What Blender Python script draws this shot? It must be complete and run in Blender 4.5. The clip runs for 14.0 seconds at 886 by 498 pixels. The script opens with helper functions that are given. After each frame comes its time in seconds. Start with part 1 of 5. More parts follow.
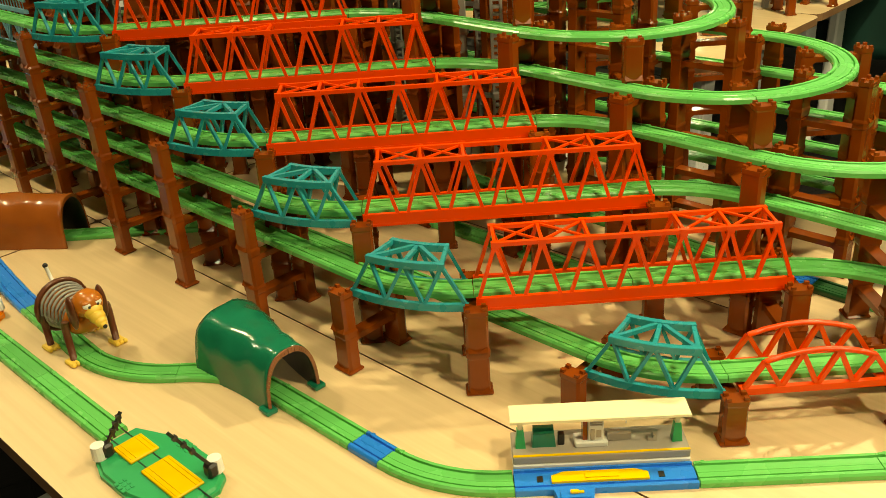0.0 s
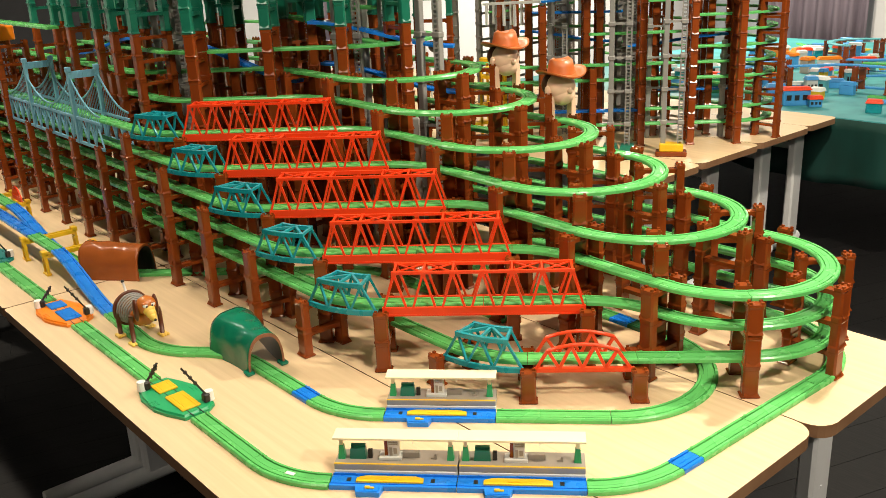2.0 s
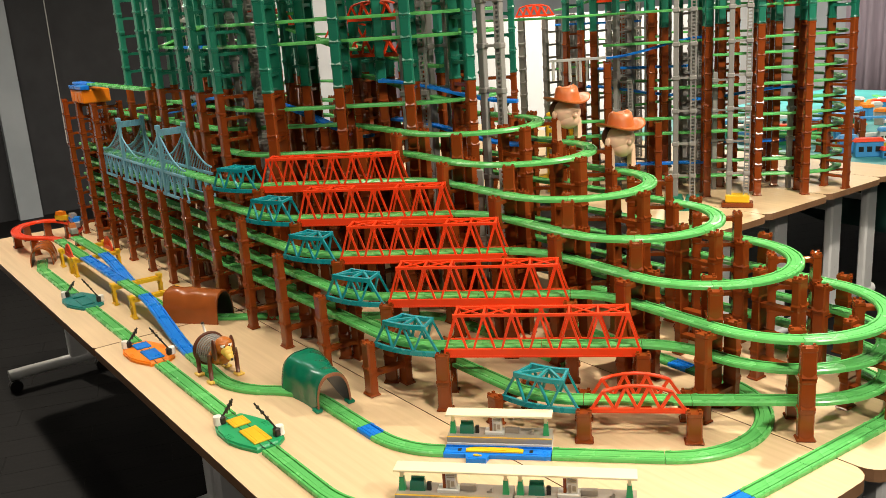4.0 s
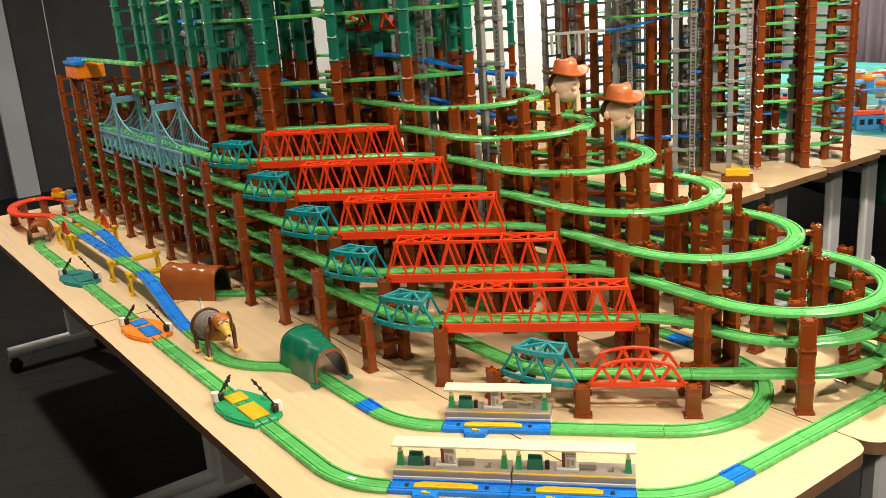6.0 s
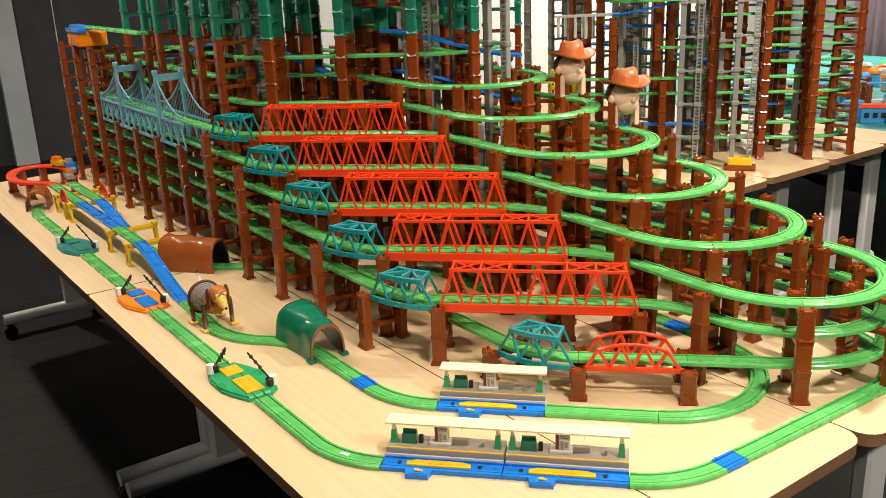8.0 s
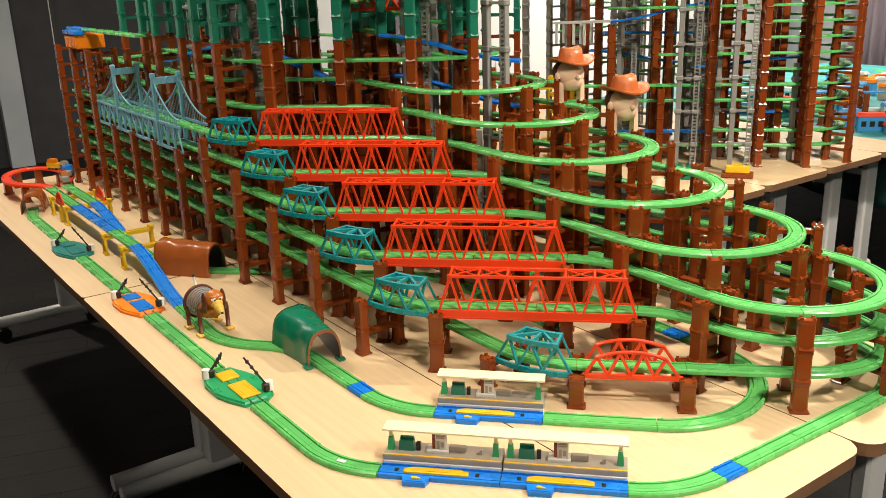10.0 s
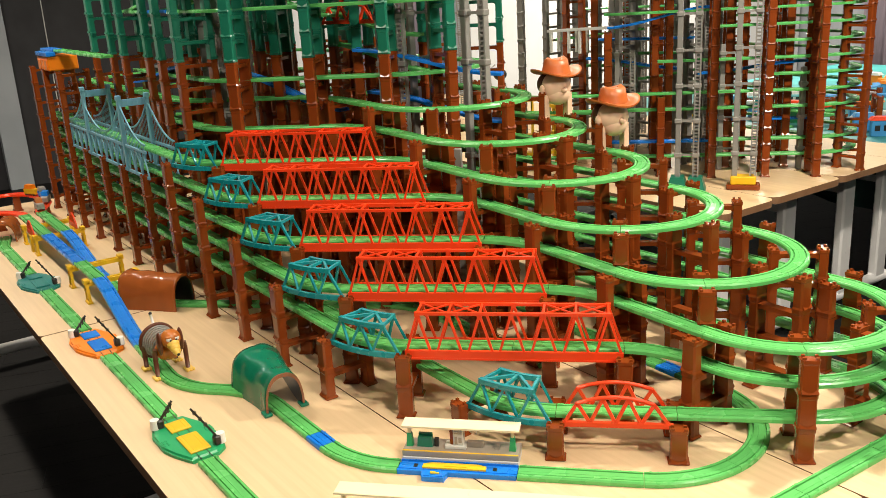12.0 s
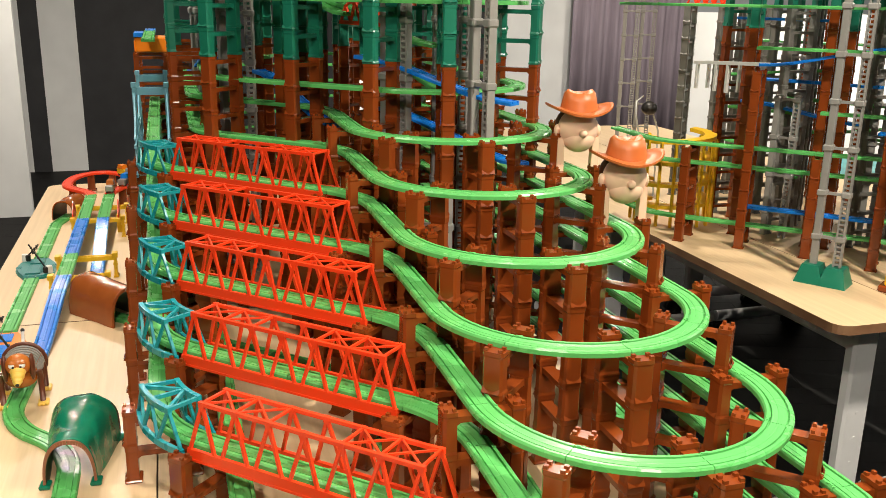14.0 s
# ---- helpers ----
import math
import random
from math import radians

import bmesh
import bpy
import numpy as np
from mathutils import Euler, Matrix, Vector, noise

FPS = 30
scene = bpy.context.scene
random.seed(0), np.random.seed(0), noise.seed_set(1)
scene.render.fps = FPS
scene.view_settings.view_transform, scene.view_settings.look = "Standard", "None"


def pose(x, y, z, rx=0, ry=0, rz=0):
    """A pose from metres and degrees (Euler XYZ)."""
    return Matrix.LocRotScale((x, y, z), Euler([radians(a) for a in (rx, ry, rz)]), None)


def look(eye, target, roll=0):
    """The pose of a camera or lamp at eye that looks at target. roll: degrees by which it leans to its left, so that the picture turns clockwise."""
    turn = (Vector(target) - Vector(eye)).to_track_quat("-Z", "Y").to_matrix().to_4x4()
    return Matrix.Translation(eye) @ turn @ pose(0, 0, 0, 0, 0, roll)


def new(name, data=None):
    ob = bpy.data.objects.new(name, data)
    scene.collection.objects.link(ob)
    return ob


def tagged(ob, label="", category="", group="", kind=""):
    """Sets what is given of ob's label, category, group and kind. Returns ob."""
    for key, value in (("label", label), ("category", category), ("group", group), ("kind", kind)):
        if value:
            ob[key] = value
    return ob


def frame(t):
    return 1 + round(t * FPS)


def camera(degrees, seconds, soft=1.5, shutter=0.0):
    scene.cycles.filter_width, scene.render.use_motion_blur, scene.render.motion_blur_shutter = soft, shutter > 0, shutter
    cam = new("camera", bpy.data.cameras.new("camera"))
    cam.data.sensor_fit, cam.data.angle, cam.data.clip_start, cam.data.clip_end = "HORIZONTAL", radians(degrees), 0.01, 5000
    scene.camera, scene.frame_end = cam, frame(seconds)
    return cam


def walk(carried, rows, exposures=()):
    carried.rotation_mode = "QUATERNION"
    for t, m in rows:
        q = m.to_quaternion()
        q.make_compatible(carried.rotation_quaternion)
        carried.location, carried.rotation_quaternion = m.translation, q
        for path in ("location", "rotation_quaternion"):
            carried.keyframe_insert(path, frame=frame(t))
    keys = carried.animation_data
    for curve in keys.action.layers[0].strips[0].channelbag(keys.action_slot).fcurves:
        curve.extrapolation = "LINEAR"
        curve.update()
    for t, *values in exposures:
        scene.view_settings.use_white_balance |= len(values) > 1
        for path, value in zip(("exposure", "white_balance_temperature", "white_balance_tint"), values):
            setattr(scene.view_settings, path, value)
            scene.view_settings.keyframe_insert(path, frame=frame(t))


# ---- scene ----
cam = camera(52.9, 14.0, soft=0.35)
PATH = [
    (0, (0.139, 0.131, 1.432), (-1.119, 1.405, 0.542), -3.8),
    (0.5, (0.279, 0.075, 1.446), (-0.957, 1.314, 0.478), -3.5),
    (1, (0.429, -0.019, 1.485), (-0.802, 1.224, 0.516), -2.5),
    (1.5, (0.671, -0.092, 1.542), (-0.658, 1.225, 0.834), -2.5),
    (2, (0.855, -0.133, 1.566), (-0.584, 1.094, 0.915), -2.6),
    (2.5, (0.911, -0.185, 1.578), (-0.637, 0.957, 1.034), -2.4),
    (5, (0.948, -0.158, 1.565), (-0.619, 0.965, 1.035), -4.2),
    (5.5, (0.942, -0.158, 1.566), (-0.621, 0.961, 1.011), -4.0),
    (6, (0.938, -0.157, 1.562), (-0.62, 0.957, 0.987), -4.1),
    (6.5, (0.93, -0.157, 1.557), (-0.623, 0.957, 0.965), -4.0),
    (7, (0.926, -0.161, 1.557), (-0.624, 0.954, 0.96), -3.5),
    (7.5, (0.919, -0.141, 1.551), (-0.63, 0.967, 0.939), -3.3),
    (8, (0.931, -0.156, 1.554), (-0.616, 0.952, 0.94), -2.3),
    (10.5, (0.918, -0.154, 1.55), (-0.626, 0.965, 0.947), -1.8),
    (11, (0.932, -0.116, 1.548), (-0.606, 1.012, 0.947), -2.5),
    (11.5, (0.911, -0.079, 1.555), (-0.635, 1.04, 0.957), -3.0),
    (12, (0.839, 0.032, 1.547), (-0.732, 1.123, 0.963), -3.3),
    (12.5, (0.714, 0.183, 1.523), (-0.887, 1.263, 1.004), -1.8),
    (13, (0.705, 0.387, 1.517), (-0.965, 1.362, 1.008), -1.3),
    (13.5, (0.761, 0.682, 1.516), (-1.023, 1.415, 0.988), -1.1),
    (14, (0.706, 0.901, 1.498), (-1.132, 1.474, 0.956), 1.1),
]
walk(cam, [(t, look(eye, target, roll)) for t, eye, target, roll in PATH],
     exposures=[(0.0, -0.3, 12000, -9), (0.6, -0.27, 11400, -7), (0.95, -0.35, 8200, 22), (1.5, -0.05, 7300, 11), (2.5, -0.09, 7050, 10), (5.0, -0.14, 7050, 11), (8.0, -0.14, 7050, 11), (12.0, -0.12, 7050, 11), (14.0, -0.07, 6950, 11)])

# ---------------------------------------------------------------- light
world = bpy.data.worlds.new("room_world")
scene.world = world
world.use_nodes = True
wbg = world.node_tree.nodes["Background"]
wbg.inputs[0].default_value = (0.75, 0.8, 0.9, 1)
wbg.inputs[1].default_value = 0.006


def area_lamp(name, x, y, z, sx, sy, watts, colour=(1.0, 0.93, 0.82)):
    data = bpy.data.lights.new(name, "AREA")
    data.shape, data.size, data.size_y, data.energy, data.color = "RECTANGLE", sx, sy, watts, colour
    ob = new(name, data)
    ob.matrix_world = look((x, y, z), (x, y, 0))
    return ob


CEIL = 2.75
# fittings unseen; some follow cast shadows, others added to brighten fronts, panel, far table
for lx, ly, w in ((-0.05, 2.6, 80), (-2.3, 0.42, 32), (-1.0, 0.40, 12), (0.5, 0.8, 30), (0.2, -1.7, 24), (-2.5, 2.6, 36), (1.9, 1.3, 82), (-4.7, 0.38, 62), (-1.2, 4.3, 5), (-3.2, 4.4, 5), (-1.0, 6.4, 70), (-3.2, 6.6, 56), (-5.8, 4.4, 36), (-3.9, 6.2, 140)):
    area_lamp("ceiling_lamp", lx, ly, CEIL - 0.03, 0.13, 0.09, w)

# ---------------------------------------------------------------- materials


def plastic(name, colour, rough=0.32, vary=0.12, bump=0.0, scale=22.0, coat=0.0, metal=0.0, trans=0.0):
    m = bpy.data.materials.new(name)
    m.use_nodes = True
    nt = m.node_tree
    b = nt.nodes["Principled BSDF"]
    tc = nt.nodes.new("ShaderNodeTexCoord")
    info = nt.nodes.new("ShaderNodeObjectInfo")
    n1 = nt.nodes.new("ShaderNodeTexNoise")
    n1.inputs["Scale"].default_value, n1.inputs["Detail"].default_value = scale, 3
    n2 = nt.nodes.new("ShaderNodeTexNoise")
    n2.inputs["Scale"].default_value, n2.inputs["Detail"].default_value = scale * 7, 2
    for n in (n1, n2):
        nt.links.new(tc.outputs["Object"], n.inputs["Vector"])
    hsv = nt.nodes.new("ShaderNodeHueSaturation")
    hsv.inputs["Color"].default_value = (*colour, 1)
    mul = nt.nodes.new("ShaderNodeMath")
    mul.operation = "ADD"
    mp = nt.nodes.new("ShaderNodeMapRange")
    mp.inputs[3].default_value, mp.inputs[4].default_value = -vary, vary
    nt.links.new(n1.outputs[0], mp.inputs[0])
    mr = nt.nodes.new("ShaderNodeMapRange")
    mr.inputs[3].default_value, mr.inputs[4].default_value = 1 - vary * 0.6, 1 + vary * 0.6
    nt.links.new(info.outputs["Random"], mr.inputs[0])
    nt.links.new(mp.outputs[0], mul.inputs[0])
    nt.links.new(mr.outputs[0], mul.inputs[1])
    nt.links.new(mul.outputs[0], hsv.inputs["Value"])
    nt.links.new(hsv.outputs[0], b.inputs["Base Color"])
    rr = nt.nodes.new("ShaderNodeMapRange")
    rr.inputs[3].default_value, rr.inputs[4].default_value = max(0.05, rough - 0.06), rough + 0.08
    nt.links.new(n1.outputs[0], rr.inputs[0])
    nt.links.new(rr.outputs[0], b.inputs["Roughness"])
    b.inputs["Metallic"].default_value = metal
    b.inputs["Coat Weight"].default_value = coat
    b.inputs["Transmission Weight"].default_value = trans
    if bump:
        bp = nt.nodes.new("ShaderNodeBump")
        bp.inputs["Strength"].default_value, bp.inputs["Distance"].default_value = bump, 0.001
        nt.links.new(n2.outputs[0], bp.inputs["Height"])
        nt.links.new(bp.outputs[0], b.inputs["Normal"])
    return m


RAIL = plastic("rail_green_plastic", (0.105, 0.475, 0.13), 0.25, 0.06, 0.0)
BROWN = plastic("pier_brown_plastic", (0.225, 0.044, 0.008), 0.2, 0.14)
DKGREEN = plastic("pier_green_plastic", (0.006, 0.16, 0.10), 0.3, 0.14)
RED = plastic("bridge_red_plastic", (0.85, 0.055, 0.012), 0.32, 0.06)
TEAL = plastic("bridge_teal_plastic", (0.0, 0.265, 0.31), 0.27, 0.08)
BLUE = plastic("rail_blue_plastic", (0.001, 0.19, 0.70), 0.27, 0.08)
YELLOW = plastic("yellow_plastic", (0.80, 0.48, 0.02), 0.35, 0.08)
CREAM = plastic("roof_cream_plastic", (0.86, 0.76, 0.50), 0.45, 0.04)
GREY = plastic("station_grey_plastic", (0.34, 0.30, 0.255), 0.45, 0.08)
LGREY = plastic("light_grey_plastic", (0.62, 0.62, 0.60), 0.45, 0.05)
SMOKE = plastic("lift_grey_plastic", (0.27, 0.265, 0.25), 0.35, 0.1)
# rail green darkened: shade under the piers is put into this colour
RAILSHADE = plastic("rail_dark_green_plastic", (0.006, 0.075, 0.022), 0.3, 0.1)
PIERGREY = plastic("pier_grey_plastic", (0.17, 0.165, 0.15), 0.42, 0.14)
PALEBLUE = plastic("suspension_pale_blue_plastic", (0.16, 0.40, 0.52), 0.38, 0.05)
TUNGREEN = plastic("tunnel_green_plastic", (0.002, 0.17, 0.095), 0.15, 0.18, 0.3, 25.0)
TUNBROWN = plastic("tunnel_brown_plastic", (0.30, 0.078, 0.018), 0.2, 0.18, 0.3, 25.0)
BLACK = plastic("black_plastic", (0.015, 0.013, 0.012), 0.35, 0.2)
WHITE = plastic("white_plastic", (0.8, 0.79, 0.76), 0.35, 0.03)
ORANGE = plastic("orange_plastic", (0.85, 0.22, 0.01), 0.35, 0.08)
BASEGREEN = plastic("platform_green_plastic", (0.008, 0.32, 0.12), 0.33, 0.08)
CARTEAL = plastic("platform_teal_plastic", (0.002, 0.19, 0.175), 0.33, 0.08)
SKIN = plastic("doll_skin_plastic", (0.86, 0.57, 0.40), 0.42, 0.03)
HAT = plastic("doll_hat_brown", (0.50, 0.13, 0.03), 0.4, 0.1)
HAIR = plastic("doll_hair_brown", (0.10, 0.03, 0.012), 0.45, 0.1)
DOGBROWN = plastic("toy_orange_brown", (0.48, 0.14, 0.025), 0.25, 0.1)
DOGEAR = plastic("toy_dark_brown", (0.11, 0.03, 0.012), 0.3, 0.1)
DOGYEL = plastic("toy_yellow", (0.80, 0.52, 0.10), 0.4, 0.05)
STEEL = plastic("brushed_steel", (0.55, 0.55, 0.56), 0.3, 0.04, 0.05, 60, 0, 1.0)
LEGGREY = plastic("table_leg_grey_paint", (0.72, 0.73, 0.74), 0.36, 0.05)


def surface(name, c1, c2, scale, rough, stretch=(1, 1, 1), bump=0.1, detail=6, dist=0.0):
    m = bpy.data.materials.new(name)
    m.use_nodes = True
    nt = m.node_tree
    b = nt.nodes["Principled BSDF"]
    tc, mpn = nt.nodes.new("ShaderNodeTexCoord"), nt.nodes.new("ShaderNodeMapping")
    mpn.inputs["Scale"].default_value = stretch
    nt.links.new(tc.outputs["Object"], mpn.inputs[0])
    n1 = nt.nodes.new("ShaderNodeTexNoise")
    n1.inputs["Scale"].default_value, n1.inputs["Detail"].default_value, n1.inputs["Distortion"].default_value = scale, detail, dist
    nt.links.new(mpn.outputs[0], n1.inputs["Vector"])
    n2 = nt.nodes.new("ShaderNodeTexNoise")
    n2.inputs["Scale"].default_value = 2.2
    nt.links.new(tc.outputs["Object"], n2.inputs["Vector"])
    mix = nt.nodes.new("ShaderNodeMath")
    mix.operation = "MULTIPLY_ADD"
    mix.inputs[1].default_value, mix.inputs[2].default_value = 0.45, -0.22
    nt.links.new(n2.outputs[0], mix.inputs[0])
    add = nt.nodes.new("ShaderNodeMath")
    nt.links.new(mix.outputs[0], add.inputs[0])
    nt.links.new(n1.outputs[0], add.inputs[1])
    r = nt.nodes.new("ShaderNodeValToRGB")
    r.color_ramp.elements[0].position, r.color_ramp.elements[1].position = 0.3, 0.7
    r.color_ramp.elements[0].color, r.color_ramp.elements[1].color = (*c1, 1), (*c2, 1)
    nt.links.new(add.outputs[0], r.inputs[0])
    nt.links.new(r.outputs[0], b.inputs["Base Color"])
    b.inputs["Roughness"].default_value = rough
    bp = nt.nodes.new("ShaderNodeBump")
    bp.inputs["Strength"].default_value, bp.inputs["Distance"].default_value = bump, 0.002
    nt.links.new(n1.outputs[0], bp.inputs["Height"])
    nt.links.new(bp.outputs[0], b.inputs["Normal"])
    return m


WOOD = surface("table_laminate_pale_wood", (0.64, 0.46, 0.27), (0.72, 0.53, 0.325), 9, 0.42, (0.35, 9, 9), 0.03, 8, 0.4)
EDGE = surface("table_edge_brown", (0.20, 0.10, 0.05), (0.27, 0.15, 0.08), 12, 0.5)
FLOORWOOD = surface("floor_dark_planks", (0.0065, 0.0065, 0.007), (0.0125, 0.012, 0.012), 14, 0.62, (1, 14, 14), 0.15, 6, 0.4)
DARKWALL = surface("wall_charcoal_panel", (0.020, 0.021, 0.025), (0.03, 0.031, 0.036), 6, 0.7)
FLOORWOOD.node_tree.nodes["Principled BSDF"].inputs["Specular IOR Level"].default_value = 0.12
WALLWHITE = surface("wall_white_paint", (0.70, 0.72, 0.74), (0.77, 0.79, 0.81), 4, 0.8)
WALLGREY = surface("wall_blue_grey_paint", (0.34, 0.38, 0.42), (0.39, 0.43, 0.47), 4, 0.8)
CURTAIN = surface("curtain_mauve_cloth", (0.25, 0.21, 0.26), (0.33, 0.28, 0.34), 30, 0.9, (1, 1, 0.1))
# out-of-view ceiling, greyed so that less light bounces into the shadows
CEILM = surface("ceiling_white_tile", (0.27, 0.265, 0.255), (0.32, 0.315, 0.30), 8, 0.9)
CLOTH = surface("tablecloth_dark_green", (0.002, 0.028, 0.022), (0.005, 0.055, 0.045), 8, 0.5, (1, 1, 0.3))

SEA = surface("table_cover_aqua", (0.02, 0.20, 0.22), (0.05, 0.32, 0.33), 7, 0.5)

# ---------------------------------------------------------------- building helpers


def mesh_of(name, bm, mats):
    me = bpy.data.meshes.new(name)
    bm.normal_update()
    bm.to_mesh(me)
    bm.free()
    for m in mats if isinstance(mats, (list, tuple)) else (mats,):
        me.materials.append(m)
    return me


def part(name, bm, mats, parent=None, label="", at=None):
    me = bm if isinstance(bm, bpy.types.Mesh) else mesh_of(name, bm, mats)
    ob = new(name, me)
    if parent:
        ob.parent = parent
    if at is not None:
        ob.matrix_basis = at
    if label:
        tagged(ob, label)
    return ob


def thing(name, label, category, group="", at=None, kind=""):
    ob = new(name)
    ob.empty_display_size = 0.02
    if at is not None:
        ob.matrix_basis = at
    return tagged(ob, label, category, group, kind)


def box(bm, x0, y0, z0, x1, y1, z1, mi=0, bev=0.0, m=None):
    r = bmesh.ops.create_cube(bm, size=1.0)
    vs = r["verts"]
    mt = Matrix.Translation(((x0 + x1) / 2, (y0 + y1) / 2, (z0 + z1) / 2)) @ Matrix.Diagonal((abs(x1 - x0), abs(y1 - y0), abs(z1 - z0), 1))
    bmesh.ops.transform(bm, matrix=(m @ mt) if m else mt, verts=vs)
    fs = {f for v in vs for f in v.link_faces}
    for f in fs:
        f.material_index = mi
    if bev:
        es = list({e for v in vs for e in v.link_edges})
        r = bmesh.ops.bevel(bm, geom=es, offset=bev, segments=1, affect="EDGES")
        for f in r["faces"]:
            f.material_index = mi
    return vs


def bar(bm, p, q, w, h, mi=0, up=(0, 0, 1)):
    """A square bar from p to q, w across and h high."""
    p, q = Vector(p), Vector(q)
    d = (q - p).normalized()
    u = Vector(up)
    if abs(d.dot(u)) > 0.95:
        u = Vector((0, 1, 0)) if abs(d.y) < 0.9 else Vector((1, 0, 0))
    s = d.cross(u).normalized() * (w / 2)
    t = s.cross(d).normalized() * (h / 2)
    vs = [bm.verts.new(c + a * s + b * t) for c in (p, q) for a, b in ((-1, -1), (1, -1), (1, 1), (-1, 1))]
    for idx in ((3, 2, 1, 0), (4, 5, 6, 7), (0, 1, 5, 4), (1, 2, 6, 5), (2, 3, 7, 6), (3, 0, 4, 7)):
        f = bm.faces.new([vs[i] for i in idx])
        f.material_index = mi


def prism(bm, pts, z0, z1, mi=0, top=1.0, bottom_mi=None):
    """A closed plan outline drawn up from z0 to z1; top shrinks the upper outline about its middle."""
    n = len(pts)
    cx, cy = sum(p[0] for p in pts) / n, sum(p[1] for p in pts) / n
    lo = [bm.verts.new((x, y, z0)) for x, y in pts]
    hi = [bm.verts.new((cx + (x - cx) * top, cy + (y - cy) * top, z1)) for x, y in pts]
    fs = [bm.faces.new(list(reversed(lo))), bm.faces.new(hi)]
    fs += [bm.faces.new((lo[i], lo[(i + 1) % n], hi[(i + 1) % n], hi[i])) for i in range(n)]
    for f in fs:
        f.material_index = mi
    return lo + hi


def tube(bm, pts, r, sides=8, mi=0, closed=False):
    """A round rod along points."""
    pts = [Vector(p) for p in pts]
    rings = []
    for i, p in enumerate(pts):
        a, b = pts[max(i - 1, 0)], pts[min(i + 1, len(pts) - 1)]
        if closed:
            a, b = pts[i - 1], pts[(i + 1) % len(pts)]
        d = (b - a).normalized()
        u = Vector((0, 0, 1)) if abs(d.z) < 0.9 else Vector((1, 0, 0))
        s = d.cross(u).normalized()
        t = s.cross(d)
        rr = r[i] if isinstance(r, (list, tuple)) else r
        rings.append([bm.verts.new(p + rr * (math.cos(k * math.tau / sides) * s + math.sin(k * math.tau / sides) * t)) for k in range(sides)])
    n = len(rings)
    for i in range(n if closed else n - 1):
        a, b = rings[i], rings[(i + 1) % n]
        for k in range(sides):
            f = bm.faces.new((a[k], a[(k + 1) % sides], b[(k + 1) % sides], b[k]))
            f.material_index, f.smooth = mi, True
    if not closed:
        for ring, flip in ((rings[0], False), (rings[-1], True)):
            f = bm.faces.new(list(reversed(ring)) if flip else ring)
            f.material_index = mi


def ball(bm, c, r, mi=0, sx=1, sy=1, sz=1, seg=16):
    v = bmesh.ops.create_uvsphere(bm, u_segments=seg, v_segments=seg // 2 + 2, radius=r)["verts"]
    bmesh.ops.transform(bm, matrix=Matrix.Translation(c) @ Matrix.Diagonal((sx, sy, sz, 1)), verts=v)
    for f in {f for w in v for f in w.link_faces}:
        f.material_index, f.smooth = mi, True
    return v


# ---------------------------------------------------------------- room
TOP = 0.70


def slab(name, x0, y0, z0, x1, y1, z1, mat, label, cat, bev=0.0):
    bm = bmesh.new()
    box(bm, x0, y0, z0, x1, y1, z1, 0, bev)
    return tagged(part(name, bm, mat), label, cat, kind="structure")


slab("floor", -8.2, -4.2, -0.1, 4.2, 10.2, 0.0, FLOORWOOD, "dark charcoal plank floor of a hall", "floor")
slab("ceiling", -8.2, -4.2, CEIL, 4.2, 10.2, CEIL + 0.1, CEILM, "plain ceiling, greyed to cut bounced light", "ceiling")
for wname, wy0, wy1, wmat, wtext in (("wall_west_1", -4.0, -0.215, WALLWHITE, "white painted wall section"), ("wall_west_2", -0.215, -0.07, DARKWALL, "narrow black wall strip"), ("wall_west_3", -0.07, 0.219, WALLWHITE, "white painted wall section"),
                                     ("wall_west_4", 0.219, 3.88, DARKWALL, "charcoal panelled wall"), ("wall_west_5", 3.88, 5.93, WALLWHITE, "white painted wall"), ("wall_west_6", 5.93, 9.3, WALLGREY, "blue-grey painted wall")):
    slab(wname, -7.7, wy0, 0.0, -7.5, wy1, CEIL, wmat, wtext, "wall")
slab("white_wall_panel", -5.21, 4.6, 0.0, -5.16, 9.2, 1.435, WALLWHITE, "bright white smooth panel standing along the wall", "wall")
slab("wall_north_1", -7.5, 9.3, 0.0, -3.3, 9.5, CEIL, WALLGREY, "blue-grey painted wall", "wall")
slab("wall_north_2", -3.3, 9.3, 0.0, -2.75, 9.5, CEIL, WALLWHITE, "white painted wall section", "wall")
slab("wall_north_3", -2.75, 9.3, 0.0, 4.0, 9.5, CEIL, DARKWALL, "charcoal wall section", "wall")
# east and south walls stand out of view, darkened to bounce less light
slab("wall_east", 4.0, -4.0, 0.0, 4.2, 9.3, CEIL, DARKWALL, "plain wall out of view, dark to cut bounced light", "wall")
slab("wall_south", -7.5, -4.2, 0.0, 4.0, -4.0, CEIL, DARKWALL, "plain wall out of view, dark to cut bounced light", "wall")
slab("white_partition", -5.86, -2.4, 0.0, -5.80, -0.02, 2.3, WALLWHITE, "tall white partition panel standing on the dark floor", "wall")
slab("pilaster", -7.5, 1.31, 0.0, -7.42, 1.5, CEIL, WALLGREY, "grey wall pilaster beside dark panels", "wall")

# ---------------------------------------------------------------- tables


def rounded(x0, y0, x1, y1, r, n=5):
    pts = []
    ra, rb = r
    for cx, cy, a0, r in ((x1 - rb, y1 - rb, 0, rb), (x0 + ra, y1 - ra, 90, ra), (x0 + ra, y0 + ra, 180, ra), (x1 - rb, y0 + rb, 270, rb)):
        for i in range(n + 1):
            a = radians(a0 + 90 * i / n)
            pts.append((cx + r * math.cos(a), cy + r * math.sin(a)))
    return pts


